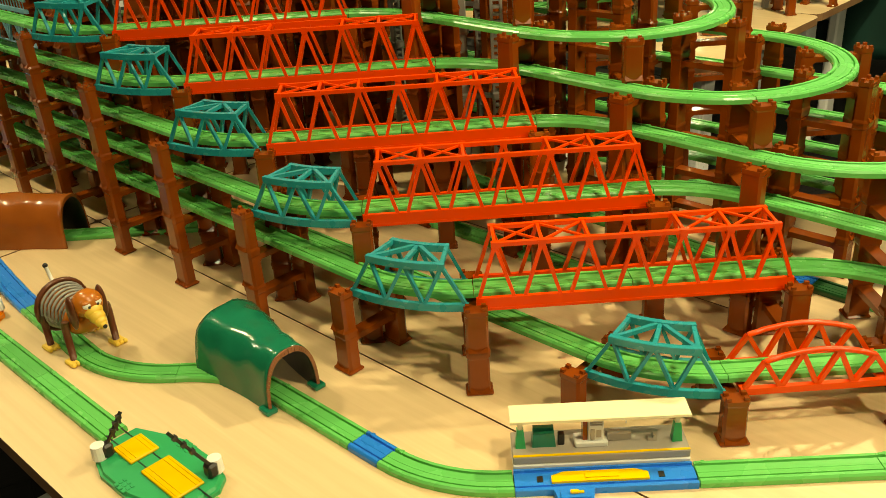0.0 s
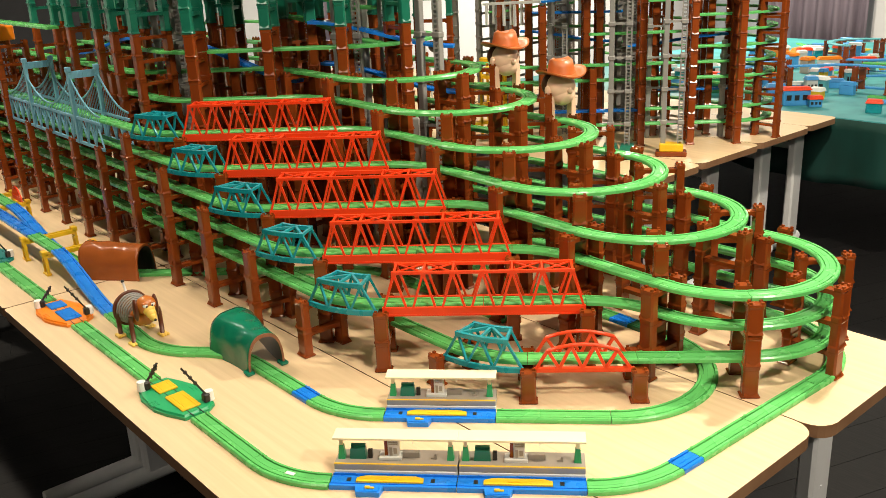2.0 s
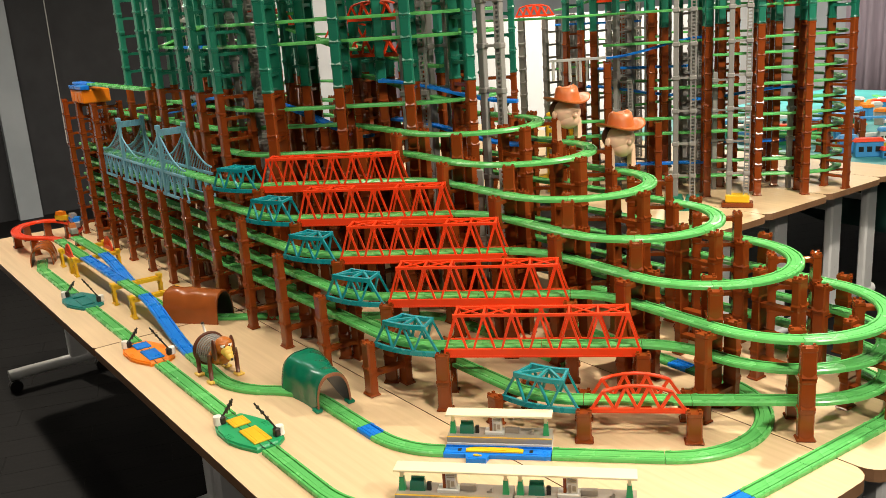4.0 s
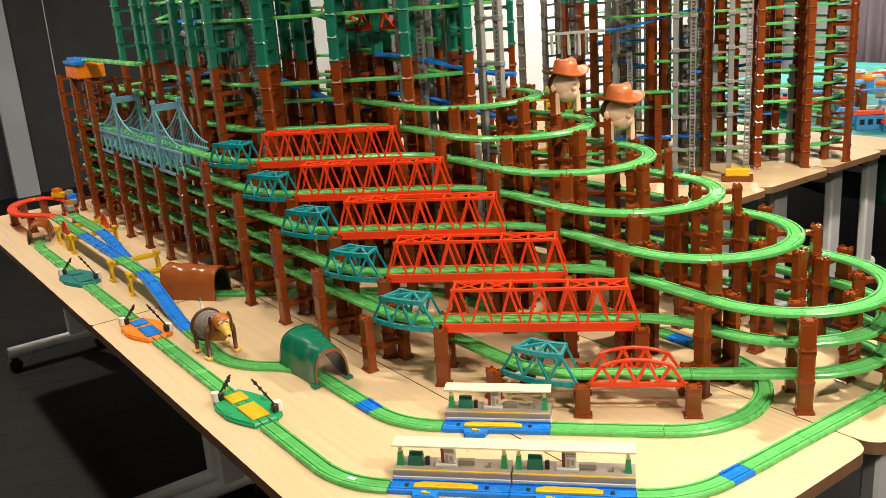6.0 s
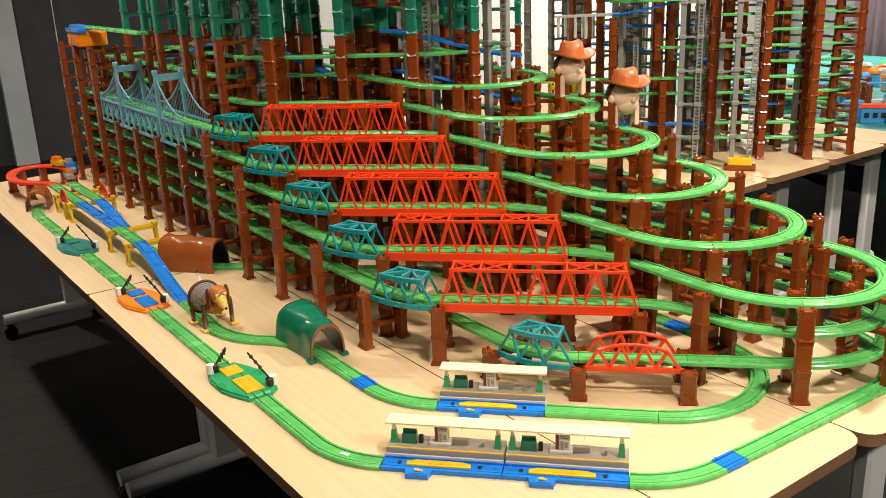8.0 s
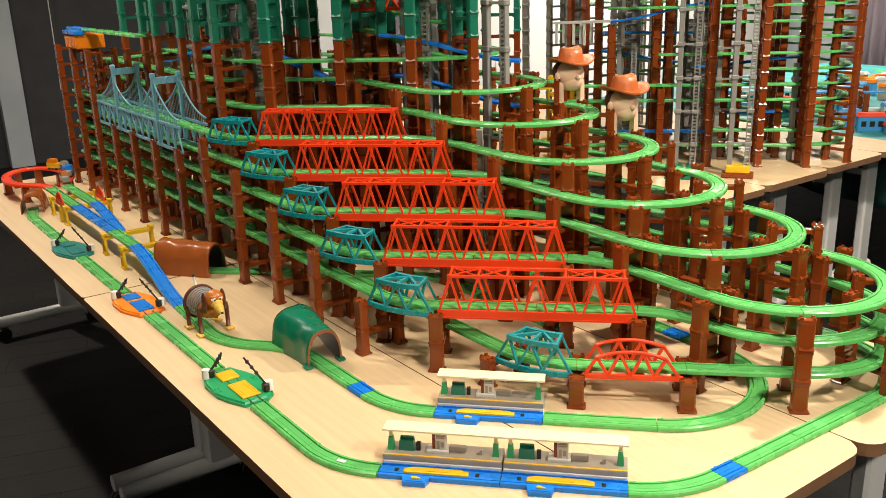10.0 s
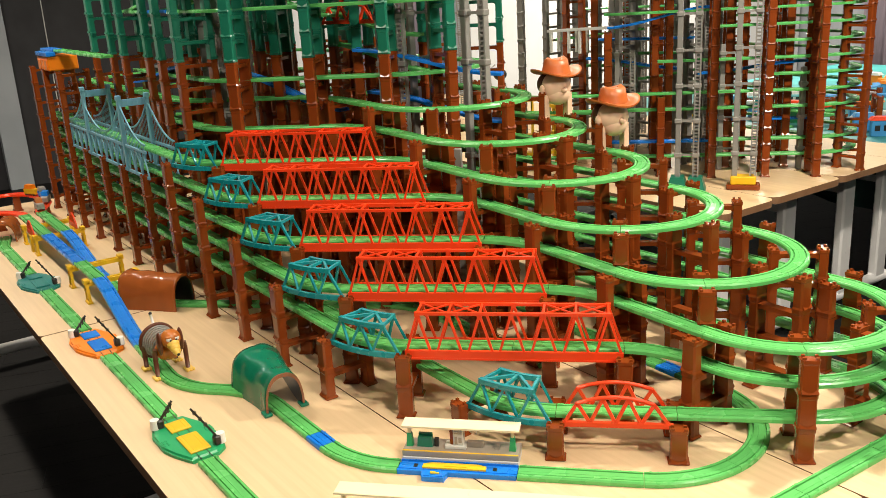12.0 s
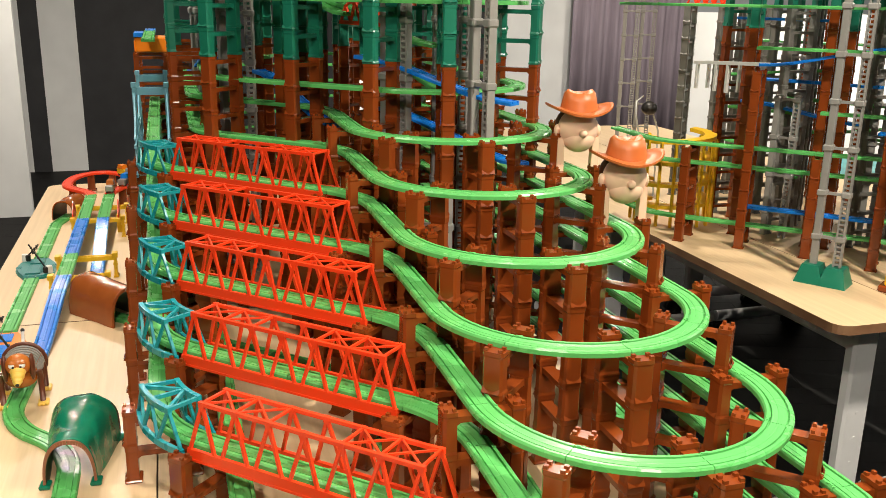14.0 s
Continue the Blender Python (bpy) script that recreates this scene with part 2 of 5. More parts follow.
def caster(bm, x, y):
    for s in (-0.012, 0.012):
        v = bmesh.ops.create_cone(bm, cap_ends=True, segments=16, radius1=0.028, radius2=0.028, depth=0.014)["verts"]
        bmesh.ops.transform(bm, matrix=Matrix.Translation((x + s, y, 0.028)) @ Matrix.Rotation(radians(90), 4, "Y"), verts=v)
    box(bm, x - 0.012, y - 0.014, 0.03, x + 0.012, y + 0.014, 0.066, 0, 0.004)


def folding_table(x0, x1, y0, y1, m=None, ends=(0.16, 0.16), corners=(0.045, 0.045)):
    t = thing("folding_table", "pale wood laminate folding table with grey steel legs on casters", "table", "tables joined under the track layout", m)
    bm = bmesh.new()
    prism(bm, rounded(x0, y0, x1, y1, corners), TOP - 0.026, TOP)
    bm.faces.ensure_lookup_table()
    for f in bm.faces:
        f.material_index = 0 if f.normal.z > 0.5 else 1
    bm.normal_update()
    for f in bm.faces:
        f.material_index = 0 if f.normal.z > 0.5 else 1
    part("tabletop", bm, (WOOD, EDGE), t)
    ym = y0 + 0.72 * (y1 - y0)
    for lx in (x0 + ends[0], x1 - ends[1]):
        bm = bmesh.new()
        box(bm, lx - 0.021, ym - 0.042, 0.085, lx + 0.021, ym + 0.042, TOP - 0.04, 0, 0.008)
        box(bm, lx - 0.03, y0 + 0.04, TOP - 0.062, lx + 0.03, y1 - 0.04, TOP - 0.03, 0, 0.004)
        for hz in (0.2, 0.28, 0.36):
            box(bm, lx + 0.02, ym - 0.004, hz, lx + 0.0225, ym + 0.004, hz + 0.008)
        leg = part("leg", bm, LEGGREY, t)
        bm = bmesh.new()
        tube(bm, [(lx, y0 + 0.01, 0.082), (lx, y1 - 0.01, 0.082)], 0.026, 12)
        part("foot_bar", bm, LEGGREY, leg, "grey steel foot bar")
        for cy in (y0 + 0.03, y1 - 0.03):
            bm = bmesh.new()
            caster(bm, lx, cy)
            part("caster", bm, BLACK, leg, "black twin-wheel caster")
    bm = bmesh.new()
    box(bm, x0 + 0.16, ym - 0.012, TOP - 0.075, x1 - 0.16, ym + 0.012, TOP - 0.04)
    box(bm, x0 + 0.18, y1 - 0.1, TOP - 0.16, x1 - 0.18, y1 - 0.085, TOP - 0.13)
    part("frame_rail", bm, LEGGREY, t)
    return t


for cx0, cx1 in ((-1.568, 0.212), (-3.345, -1.573)):
    for r in range(3):
        folding_table(cx0 + (0.012 if r == 2 else 0), cx1 + (0.012 if r == 2 else 0), 0.40 + 0.4475 * r, 0.40 + 0.4475 * r + 0.4445, None, (0.04, 0.16) if cx1 > 0 else (0.05, 0.04), (0.012, 0.045) if cx1 > 0 else (0.045, 0.012))

# ---------------------------------------------------------------- toy rails
L = 0.2165
LD = 0.2165
R = 0.2145
H = 0.0655
HALF = 0.0195
S45 = R * math.sin(radians(45))
D45 = R * (1 - math.cos(radians(45)))
HALF_PROFILE = ((0.0016, 0.0088), (0.0020, 0.0083), (0.0098, 0.0086), (0.0101, 0.0052), (0.0126, 0.0052), (0.0129, 0.0094), (HALF - 0.0022, 0.0094), (HALF, 0.0066), (HALF, 0))
PROFILE = tuple((-u, v) for u, v in reversed(HALF_PROFILE)) + HALF_PROFILE


def sweep(bm, stations, prof, mi=0):
    """Draws prof (across, up) along stations (x, y, z, heading in degrees)."""
    rings = []
    for x, y, z, h in stations:
        a = radians(h)
        nx, ny = -math.sin(a), math.cos(a)
        rings.append([bm.verts.new((x + nx * u, y + ny * u, z + v)) for u, v in prof])
    n = len(prof)
    for a, b in zip(rings, rings[1:]):
        for k in range(n):
            f = bm.faces.new((a[k], b[k], b[(k + 1) % n], a[(k + 1) % n]))
            f.material_index = mi
    for ring, flip in ((rings[0], False), (rings[-1], True)):
        f = bm.faces.new(list(reversed(ring)) if flip else ring)
        f.material_index = mi


def rail_mesh(kind, length=L, rise=0.0, mat=None, angle=45.0):
    """One toy rail from its start at the origin, heading along x: straight, or curved to the left."""
    bm = bmesh.new()
    g = 0.0006
    if kind == "straight":
        n = 8 if rise else 2
        st = []
        for i in range(n + 1):
            u = i / n
            e = u * u * (3 - 2 * u) if rise else 0
            st.append((g + (length - 2 * g) * u, 0, rise * e, 0))
    else:
        n, st = 8, []
        for i in range(n + 1):
            a = angle * (0.003 + 0.994 * i / n)
            st.append((R * math.sin(radians(a)), R * (1 - math.cos(radians(a))), rise * i / n, a))
    sweep(bm, st, PROFILE)
    # joint: a small tongue of the next rail seen as a raised key, and its dark slot
    for x, y, z, h in (st[0], st[-1]):
        m = Matrix.Translation((x, y, z)) @ Matrix.Rotation(radians(h), 4, "Z")
        s = 1 if (x, y) == st[0][:2] else -1
        if s > 0:
            box(bm, 0.0025, 0.0135, 0.004, 0.0105, 0.0165, 0.0104, 0, 0, m)
            box(bm, 0.009, 0.0120, 0.004, 0.0125, 0.0180, 0.0104, 0, 0, m)
    return mesh_of("rail_" + kind, bm, mat or RAIL)


STRAIGHT, CURVE = rail_mesh("straight"), rail_mesh("curve")
RAILS = {}
JOINED = {"rails of the second railway": [], "rails of the far railway": []}
GREEN_LABEL = {"straight": "bright green grooved plastic straight toy rail", "curve": "bright green grooved plastic curved toy rail"}


class Run:
    """A chain of toy rails laid end to end; notes the joints so that piers can stand under them."""

    def __init__(self, x, y, z, heading, group):
        self.x, self.y, self.z, self.h, self.group = x, y, z, heading, group
        self.joints = [(x, y, z, heading)]

    def lay(self, kind, length=L, rise=0.0, mat=None, show=True, label=""):
        key = (kind, round(length, 3), round(rise, 4), mat.name if mat else "")
        right = kind == "right"
        if key not in RAILS:
            if right:
                # a right curve is the left curve laid the other way about, end to start
                RAILS[key] = rail_mesh("curve", length, -rise, mat)
            else:
                RAILS[key] = rail_mesh("curve" if kind == "left" else "straight", length, rise, mat)
        a = radians(self.h)
        x0, y0, z0, h0 = self.x, self.y, self.z, self.h
        if kind == "straight":
            self.x, self.y = self.x + length * math.cos(a), self.y + length * math.sin(a)
            at = pose(x0, y0, z0, 0, 0, h0)
        else:
            s = 1 if kind == "left" else -1
            dx, dy = S45, s * D45
            self.x, self.y = x0 + dx * math.cos(a) - dy * math.sin(a), y0 + dx * math.sin(a) + dy * math.cos(a)
            self.h = h0 + 45 * s
            at = pose(x0, y0, z0, 0, 0, h0)
            if right:
                at = pose(self.x, self.y, z0 + rise, 0, 0, self.h + 180)
        self.z += rise
        if show and self.group in JOINED:
            JOINED[self.group].append((RAILS[key], at))
        elif show:
            name = "straight_rail" if kind == "straight" else "curved_rail"
            text = label or GREEN_LABEL["straight" if kind == "straight" else "curve"]
            tagged(part(name, RAILS[key], None, at=at), text, "toy rail", self.group)
        self.joints.append((self.x, self.y, self.z, self.h))
        return self

    def many(self, text, rise=0.0, mat=None):
        for c in text:
            self.lay({"s": "straight", "l": "left", "r": "right"}[c], rise=rise, mat=mat)
        return self


# ---------------------------------------------------------------- piers of stacked blocks
COL = 0.05


def block_mesh(mat, foot=False, crown=False):
    """One stacking block: two faceted legs and the beam that joins them, across y."""
    bm = bmesh.new()
    w, d = 0.0155, 0.0098
    for s in (-1, 1):
        c = s * COL
        pts = [(-w, c - s * d), (-w, c + s * d * 0.55), (-w * 0.8, c + s * d), (w * 0.8, c + s * d), (w, c + s * d * 0.55), (w, c - s * d)]
        area = sum(pts[i][0] * pts[(i + 1) % 6][1] - pts[(i + 1) % 6][0] * pts[i][1] for i in range(6))
        if area < 0:
            pts = pts[::-1]

        def grow(f):
            return [(x * f, c + (y - c) * f) for x, y in pts]

        rings = [[bm.verts.new((x, y, z)) for x, y in grow(f)] for z, f in ((0.0, 1.1), (0.003, 1.1), (0.007, 1.0), (H - 0.009, 0.97), (H - 0.0065, 1.05), (H - 0.0004, 1.05))]
        bm.faces.new(rings[0][::-1])
        bm.faces.new(rings[-1])
        for lo, hi in zip(rings, rings[1:]):
            for n in range(6):
                bm.faces.new((lo[n], lo[(n + 1) % 6], hi[(n + 1) % 6], hi[n]))
        # two sloping corner ledges on the outer face at the block's foot
        yf, yo_ = c + s * d * 0.96, c + s * (d + 0.0045)
        vc = bm.verts.new((0, yo_, 0.0045))
        for q in (-1, 1):
            va, vb, vd = (bm.verts.new(p) for p in ((q * w * 0.86, yf, 0.0125), (q * w * 0.86, yo_, 0.0045), (q * w * 0.86, yf, 0.002)))
            for f in ((va, vb, vc), (va, vc, vd), (vd, vc, vb), (va, vd, vb)):
                bm.faces.new(f if q * s < 0 else tuple(reversed(f)))
        if foot:
            box(bm, -0.019, c - 0.014, 0.0, 0.019, c + 0.015, 0.005, 0, 0.002)
        if crown:
            for a, b in ((-0.011, -0.006), (0.011, -0.006), (-0.011, 0.006), (0.011, 0.006)):
                box(bm, a - 0.003, c + b - 0.0025, H - 0.001, a + 0.003, c + b + 0.0025, H + 0.0042)
    i = COL - 0.009
    # beam: an upside-down trough with a haunch at each end
    prof = ((-0.0105, -0.019), (-0.0105, -0.0095), (0.0105, -0.0095), (0.0105, -0.019), (0.0075, -0.019), (0.0075, -0.0125), (-0.0075, -0.0125), (-0.0075, -0.019))
    sec = []
    for y, deep in ((-i, 0.005), (-i + 0.007, 0.0), (i - 0.007, 0.0), (i, 0.005)):
        sec.append([bm.verts.new((x, y, H + z - (deep if z < -0.015 else 0.0))) for x, z in prof])
    for lo, hi in zip(sec, sec[1:]):
        for n in range(8):
            bm.faces.new((lo[n], hi[n], hi[(n + 1) % 8], lo[(n + 1) % 8]))
    return mesh_of("pier_block", bm, mat)


BLOCKS = {(n, f, c): block_mesh(m, f, c) for n, m in (("brown", BROWN), ("green", DKGREEN), ("grey", PIERGREY)) for f in (False, True) for c in (False, True)}
PIERS = {}


def want_pier(x, y, heading, z, base=TOP):
    """Asks for a pier under a joint; one pier serves all the rails that pass over one spot."""
    n = max(1, round((z - base) / H))
    for key in PIERS:
        if abs(key[0] - x) < 0.06 and abs(key[1] - y) < 0.06:
            PIERS[key][0] = max(PIERS[key][0], n)
            return
    PIERS[(x, y)] = [n, heading, base]


def build_pier(x, y, n, heading, base=TOP, green_from=10, group="piers of the stepped railway", low="brown"):
    p = thing("rail_pier", low + " plastic pier of stacked blocks on the table" if n <= green_from else "tall pier of stacked " + low + " and dark green plastic blocks", "pier", group, pose(x, y, base, 0, 0, heading))
    for i in range(n):
        part("pier_block", BLOCKS[(low if i < green_from else "green", i == 0, i == n - 1)], None, p, at=pose(0, 0, i * H))
    return p


# ---------------------------------------------------------------- bridges


def truss_bridge(x, y, z, heading):
    """Red through-truss over two straight rails: sides of a Warren web, top chords and laced bracing."""
    b = thing("truss_bridge", "long red plastic truss bridge over green rail", "bridge", "red truss bridges in steps", pose(x, y, z, 0, 0, heading))
    ln, hw, ht = 2 * LD - 0.012, 0.032, 0.084
    x0 = 0.006
    tops = [x0 + 0.024 + (ln - 0.048) * i / 6 for i in range(7)]
    half_bay = 0.39 * (tops[1] - tops[0])
    for s in (-1, 1):
        yy, yt = s * hw, s * (hw - 0.005)
        bm = bmesh.new()
        box(bm, x0 - 0.004, yy - 0.003, -0.010, x0 + ln + 0.004, yy + 0.003, 0.007)
        box(bm, x0 - 0.004, yy - 0.004, -0.012, x0 + ln + 0.004, yy + 0.004, -0.008)
        part("bottom_chord", bm, RED, b)
        bm = bmesh.new()
        box(bm, tops[0] - 0.003, yt - 0.003, ht - 0.004, tops[-1] + 0.003, yt + 0.003, ht + 0.002)
        for t in tops:
            box(bm, t - 0.005, yt - 0.0035, ht - 0.007, t + 0.005, yt + 0.0035, ht + 0.0025)
        part("top_chord", bm, RED, b)
        for i, t in enumerate(tops):
            for u in (t - half_bay, t + half_bay):
                bm = bmesh.new()
                bar(bm, (u, yy, 0.004), (t, yt, ht - 0.002), 0.0048, 0.0048)
                part("diagonal", bm, RED, b)
    yt = hw - 0.005
    braces = [((i, -1), (i, 1)) for i in (0, 1, 2, 4, 5, 6)] + [((i, s), (i + 1, -s)) for i in (0, 1, 4, 5) for s in (-1, 1)]
    for (i, s), (j, q) in braces:
        bm = bmesh.new()
        wd = 0.004 if i == j else 0.003
        bar(bm, (tops[i], s * yt, ht), (tops[j], q * yt, ht - (0.0006 if s < 0 and i != j else 0)), wd, wd)
        part("brace", bm, RED, b)
    bm = bmesh.new()
    for i in range(5):
        u = x0 + 0.01 + (ln - 0.02) * i / 4
        box(bm, u - 0.006, -hw, -0.0125, u + 0.006, hw, -0.0095)
    part("floor_beam", bm, RED, b)
    return b


def teal_bridge(x, y, z, heading):
    """Curved teal truss over one 45-degree curve to the left."""
    b = thing("curved_truss_bridge", "curved teal plastic truss bridge over green rail", "bridge", "teal curved bridges in steps", pose(x, y, z, 0, 0, heading))
    hw, ht = 0.034, 0.054

    def at(a, off, zz):
        a = radians(a)
        return ((R - off) * math.sin(a), R - (R - off) * math.cos(a), zz)

    tops = [10, 22.5, 35]
    lows = [2.5, 16, 29, 42.5]
    for s in (-1, 1):
        bm = bmesh.new()
        o, ot = s * hw, s * (hw - 0.006)
        sweep(bm, [(*at(1.8 + 41.4 * i / 8, o, -0.005), 1.8 + 41.4 * i / 8) for i in range(9)], ((-0.0032, -0.0055), (-0.0032, 0.0055), (0.0032, 0.0055), (0.0032, -0.0055)))
        part("bottom_chord", bm, TEAL, b)
        bm = bmesh.new()
        sweep(bm, [(*at(tops[0] - 1 + 27 * i / 6, ot, ht), tops[0] - 1 + 27 * i / 6) for i in range(7)], ((-0.004, -0.005), (-0.004, 0.005), (0.004, 0.005), (0.004, -0.005)))
        part("top_chord", bm, TEAL, b)
        for i, t in enumerate(tops):
            for u in (lows[i], lows[i + 1]):
                bm = bmesh.new()
                bar(bm, at(u, o, -0.003), at(t, ot, ht), 0.0048, 0.0048)
                part("diagonal", bm, TEAL, b)
    oo = hw - 0.006
    braces = [(t, -oo, t, oo) for t in tops] + [(tops[0], -oo, tops[1], oo), (tops[1], oo, tops[2], -oo)]
    for a0, p, a1, q in braces:
        bm = bmesh.new()
        bar(bm, at(a0, p, ht + 0.001), at(a1, q, ht + 0.001), 0.0055, 0.006)
        part("brace", bm, TEAL, b)
    return b


def arch_bridge(x, y, z, heading):
    b = thing("arch_bridge", "short red plastic bridge with arched sides over green rail", "bridge", "", pose(x, y, z, 0, 0, heading) @ pose(0.012, 0, 0))
    hw, ln = 0.031, LD - 0.028
    tops = [(0.144 * ln, 0.036), (0.385 * ln, 0.046), (0.625 * ln, 0.046), (0.862 * ln, 0.036)]
    lows = [0.004, 0.265 * ln, 0.505 * ln, 0.745 * ln, ln]
    for s in (-1, 1):
        yy = s * hw
        bm = bmesh.new()
        box(bm, 0, yy - 0.0035, -0.010, ln + 0.008, yy + 0.0035, -0.0005)
        part("bottom_chord", bm, RED, b)
        bm = bmesh.new()
        tube(bm, [(tops[0][0], yy, tops[0][1]), (0.26 * ln, yy, 0.043), (tops[1][0], yy, 0.0475), (0.505 * ln, yy, 0.049), (tops[2][0], yy, 0.0475), (0.745 * ln, yy, 0.043), (tops[3][0], yy, tops[3][1])], 0.0038, 6)
        part("arch", bm, RED, b)
        for i, (tx, tz) in enumerate(tops):
            for u in (lows[i], lows[i + 1]):
                bm = bmesh.new()
                bar(bm, (u, yy, -0.003), (tx, yy, tz), 0.0055, 0.006)
                part("strut", bm, RED, b)
    for u in (0.01, ln - 0.004):
        bm = bmesh.new()
        box(bm, u - 0.008, -hw, -0.0098, u + 0.008, hw, -0.006)
        part("floor_beam", bm, RED, b)
    return b


def suspension_bridge(x0, x1, y, z):
    b = thing("suspension_bridge", "pale blue plastic suspension bridge with two gate towers", "bridge", "", pose(x0, y, z))
    ln, hw = x1 - x0, 0.044
    tw = (ln * 0.287, ln * 0.766)
    for s in (-1, 1):
        bm = bmesh.new()
        yy = s * hw
        box(bm, 0, yy - 0.003, -0.006, ln, yy + 0.003, 0.002)
        box(bm, 0, yy - 0.003, -0.084, ln, yy + 0.003, -0.075)
        n = 14
        for i in range(n):
            u0, u1 = ln * i / n, ln * (i + 1) / n
            box(bm, u0, yy - 0.002, -0.077, u0 + 0.005, yy + 0.002, -0.003)
            a, c = ((u0, -0.077), ((u0 + u1) / 2, -0.003))
            bar(bm, (a[0], yy, a[1]), (c[0], yy, c[1]), 0.004, 0.005)
            bar(bm, (c[0], yy, c[1]), (u1, yy, -0.077), 0.004, 0.005)
        girder = part("girder", bm, PALEBLUE, b)
        bm = bmesh.new()

        def cable(u):
            if u < tw[0]:
                f = u / tw[0]
                return 0.020 + 0.108 * f * f
            if u > tw[1]:
                f = (ln - u) / (ln - tw[1])
                return 0.020 + 0.108 * f * f
            f = (u - ln / 2) / (tw[1] - ln / 2)
            return 0.020 + 0.108 * f * f

        m = 60
        for i in range(m):
            u0, u1 = ln * i / m, ln * (i + 1) / m
            bar(bm, (u0, yy, cable(u0)), (u1, yy, cable(u1)), 0.004, 0.005)
            bar(bm, (u0, yy, -0.003), (u0, yy, cable(u0)), 0.0014, 0.0014)
        part("cable_panel", bm, PALEBLUE, b)
    for u in tw:
        bm = bmesh.new()
        for s in (-1, 1):
            box(bm, u - 0.007, s * hw - 0.0055, -0.084, u + 0.008, s * hw + 0.0055, 0.148, 0, 0.001)
            box(bm, u - 0.009, s * hw - 0.0075, 0.136, u + 0.010, s * hw + 0.0075, 0.152, 0, 0.002)
        box(bm, u - 0.004, -hw, 0.116, u + 0.004, hw, 0.138)
        for i in range(5):
            q = -hw + 2 * hw * (i + 1) / 6
            box(bm, u - 0.006, q - 0.002, 0.12, u + 0.006, q + 0.002, 0.134)
        part("gate_tower", bm, PALEBLUE, b)
    return b


# ---------------------------------------------------------------- stepped levels
CY = 1.5045
XL = -3.04


def level_z(k):
    return TOP + H * (k + 1)


def level_start(k):
    return -1.021 - L * (k - 3), 0.921


Y0 = 0.921 - D45
YT = Y0 + 0.114
YB = CY + R
GRID = -1.169
for k in range(1, 8):
    z = level_z(k)
    sx, sy = level_start(k)
    y_line = Y0 if k <= 5 else YT
    if k > 5:
        sx, sy = sx + 0.114, sy + 0.114
    n = max(0, round((sx - S45 - XL) / L))
    r = Run(sx - S45 - n * L, y_line, z, 0, "rails of the stepped levels")
    for i in range(n):
        r.lay("straight")
    r.lay("left")
    if k <= 5:
        r.lay("straight", LD).lay("straight", LD)
    else:
        r.lay("straight", 2 * LD - 0.114 * math.sqrt(2))
    r.lay("right", rise=-0.005)
    if k > 1:
        r.lay("straight", rise=-0.003)
    r.many("llll", rise=-0.0012)
    while r.x - L > XL - 0.1:
        r.lay("straight")
    r.many("ll").lay("straight", YB - y_line - 2 * R).many("ll")
    if k <= 5:
        teal_bridge(sx - S45, Y0, z, 0)
        truss_bridge(sx, sy, z, 45)
    for x, y, zz, h in r.joints:
        mid = abs(x - (sx + LD * 0.7071)) < 0.02 and abs(y - (sy + LD * 0.7071)) < 0.02
        if k <= 5 and mid:
            continue
        if k == 5 and -2.66 < x < -1.80 and y < 1.0:
            continue
        want_pier(x, y, h, z)
    if k == 5:
        suspension_bridge(-2.664, -1.790, Y0, z + 0.008)

# lowest raised level, with the arch bridge
z = level_z(0)
r = Run(-0.2706 - S45 - 9 * L, 1.036 - D45, z, 0, "rails of the stepped levels")
r.many("sssssssss")
teal_bridge(r.x, r.y, z, 0)
r.lay("left")
arch_bridge(r.x, r.y, z, 45)
r.lay("straight", LD).lay("straight", LD).many("lll", rise=-0.002)
for i in range(10):
    r.lay("straight")
for x, y, zz, h in r.joints[4:]:
    want_pier(x, y, h, z)

# ---------------------------------------------------------------- rails on the table
GZ = TOP + 0.0005
AX, AY, LA, LB = -0.280, 0.560, 0.2165, 0.2165
AH, BH = 42.8, 43.0
g = "rails laid on the table"
yo, jx = 0.5012, -0.4333
r = Run(jx - 10 * L, yo, GZ, 0, g)
for i in range(10):
    r.lay("straight", show=i not in (2, 5, 8))
q_ = Run(jx - 10 * L - 0.15, yo + 0.035, GZ, -13.5, g)
q_.lay("straight", 0.154)
r.h = AH - 45
r.lay("left")
r.lay("straight", LA, mat=BLUE, show=False).lay("straight", LA, show=False).lay("left")
r.lay("straight", L / 4, mat=BLUE, label="short blue plastic connecting rail")
r.lay("straight", L * 0.75).lay("straight").lay("straight", 1.475 - r.y)
r.many("ll")
for i in range(4):
    r.lay("straight")
BX, BY = -0.394, 0.764
yi = BY - D45
r = Run(BX - S45 - L / 4, yi, GZ, 0, g)
r.lay("straight", L / 4, mat=BLUE, label="short blue plastic connecting rail").lay("left")
r.h = BH
r.lay("straight", LB, show=False).lay("straight", LD).many("lll")
# green rail lying under the piers, its shade painted as a darker green
r.lay("straight", 0.097, mat=RAILSHADE, label="thick green plastic end rail with its shade in the colour")
r.lay("straight", L / 4, mat=BLUE, label="short blue plastic connecting rail")
for i in range(4):
    r.lay("straight")
r = Run(BX - S45 - L / 4 - 0.177, yi, GZ, 0, g)
r.lay("straight", 0.177)
sx, sy = BX - S45 - L / 4 - 0.177 - 2 * S45, yi - 2 * D45
r = Run(sx, sy, GZ, 0, g)
r.many("lr")
SLX, SLY = sx, sy


# ---------------------------------------------------------------- tower over the upper levels
TOWER_N = 20


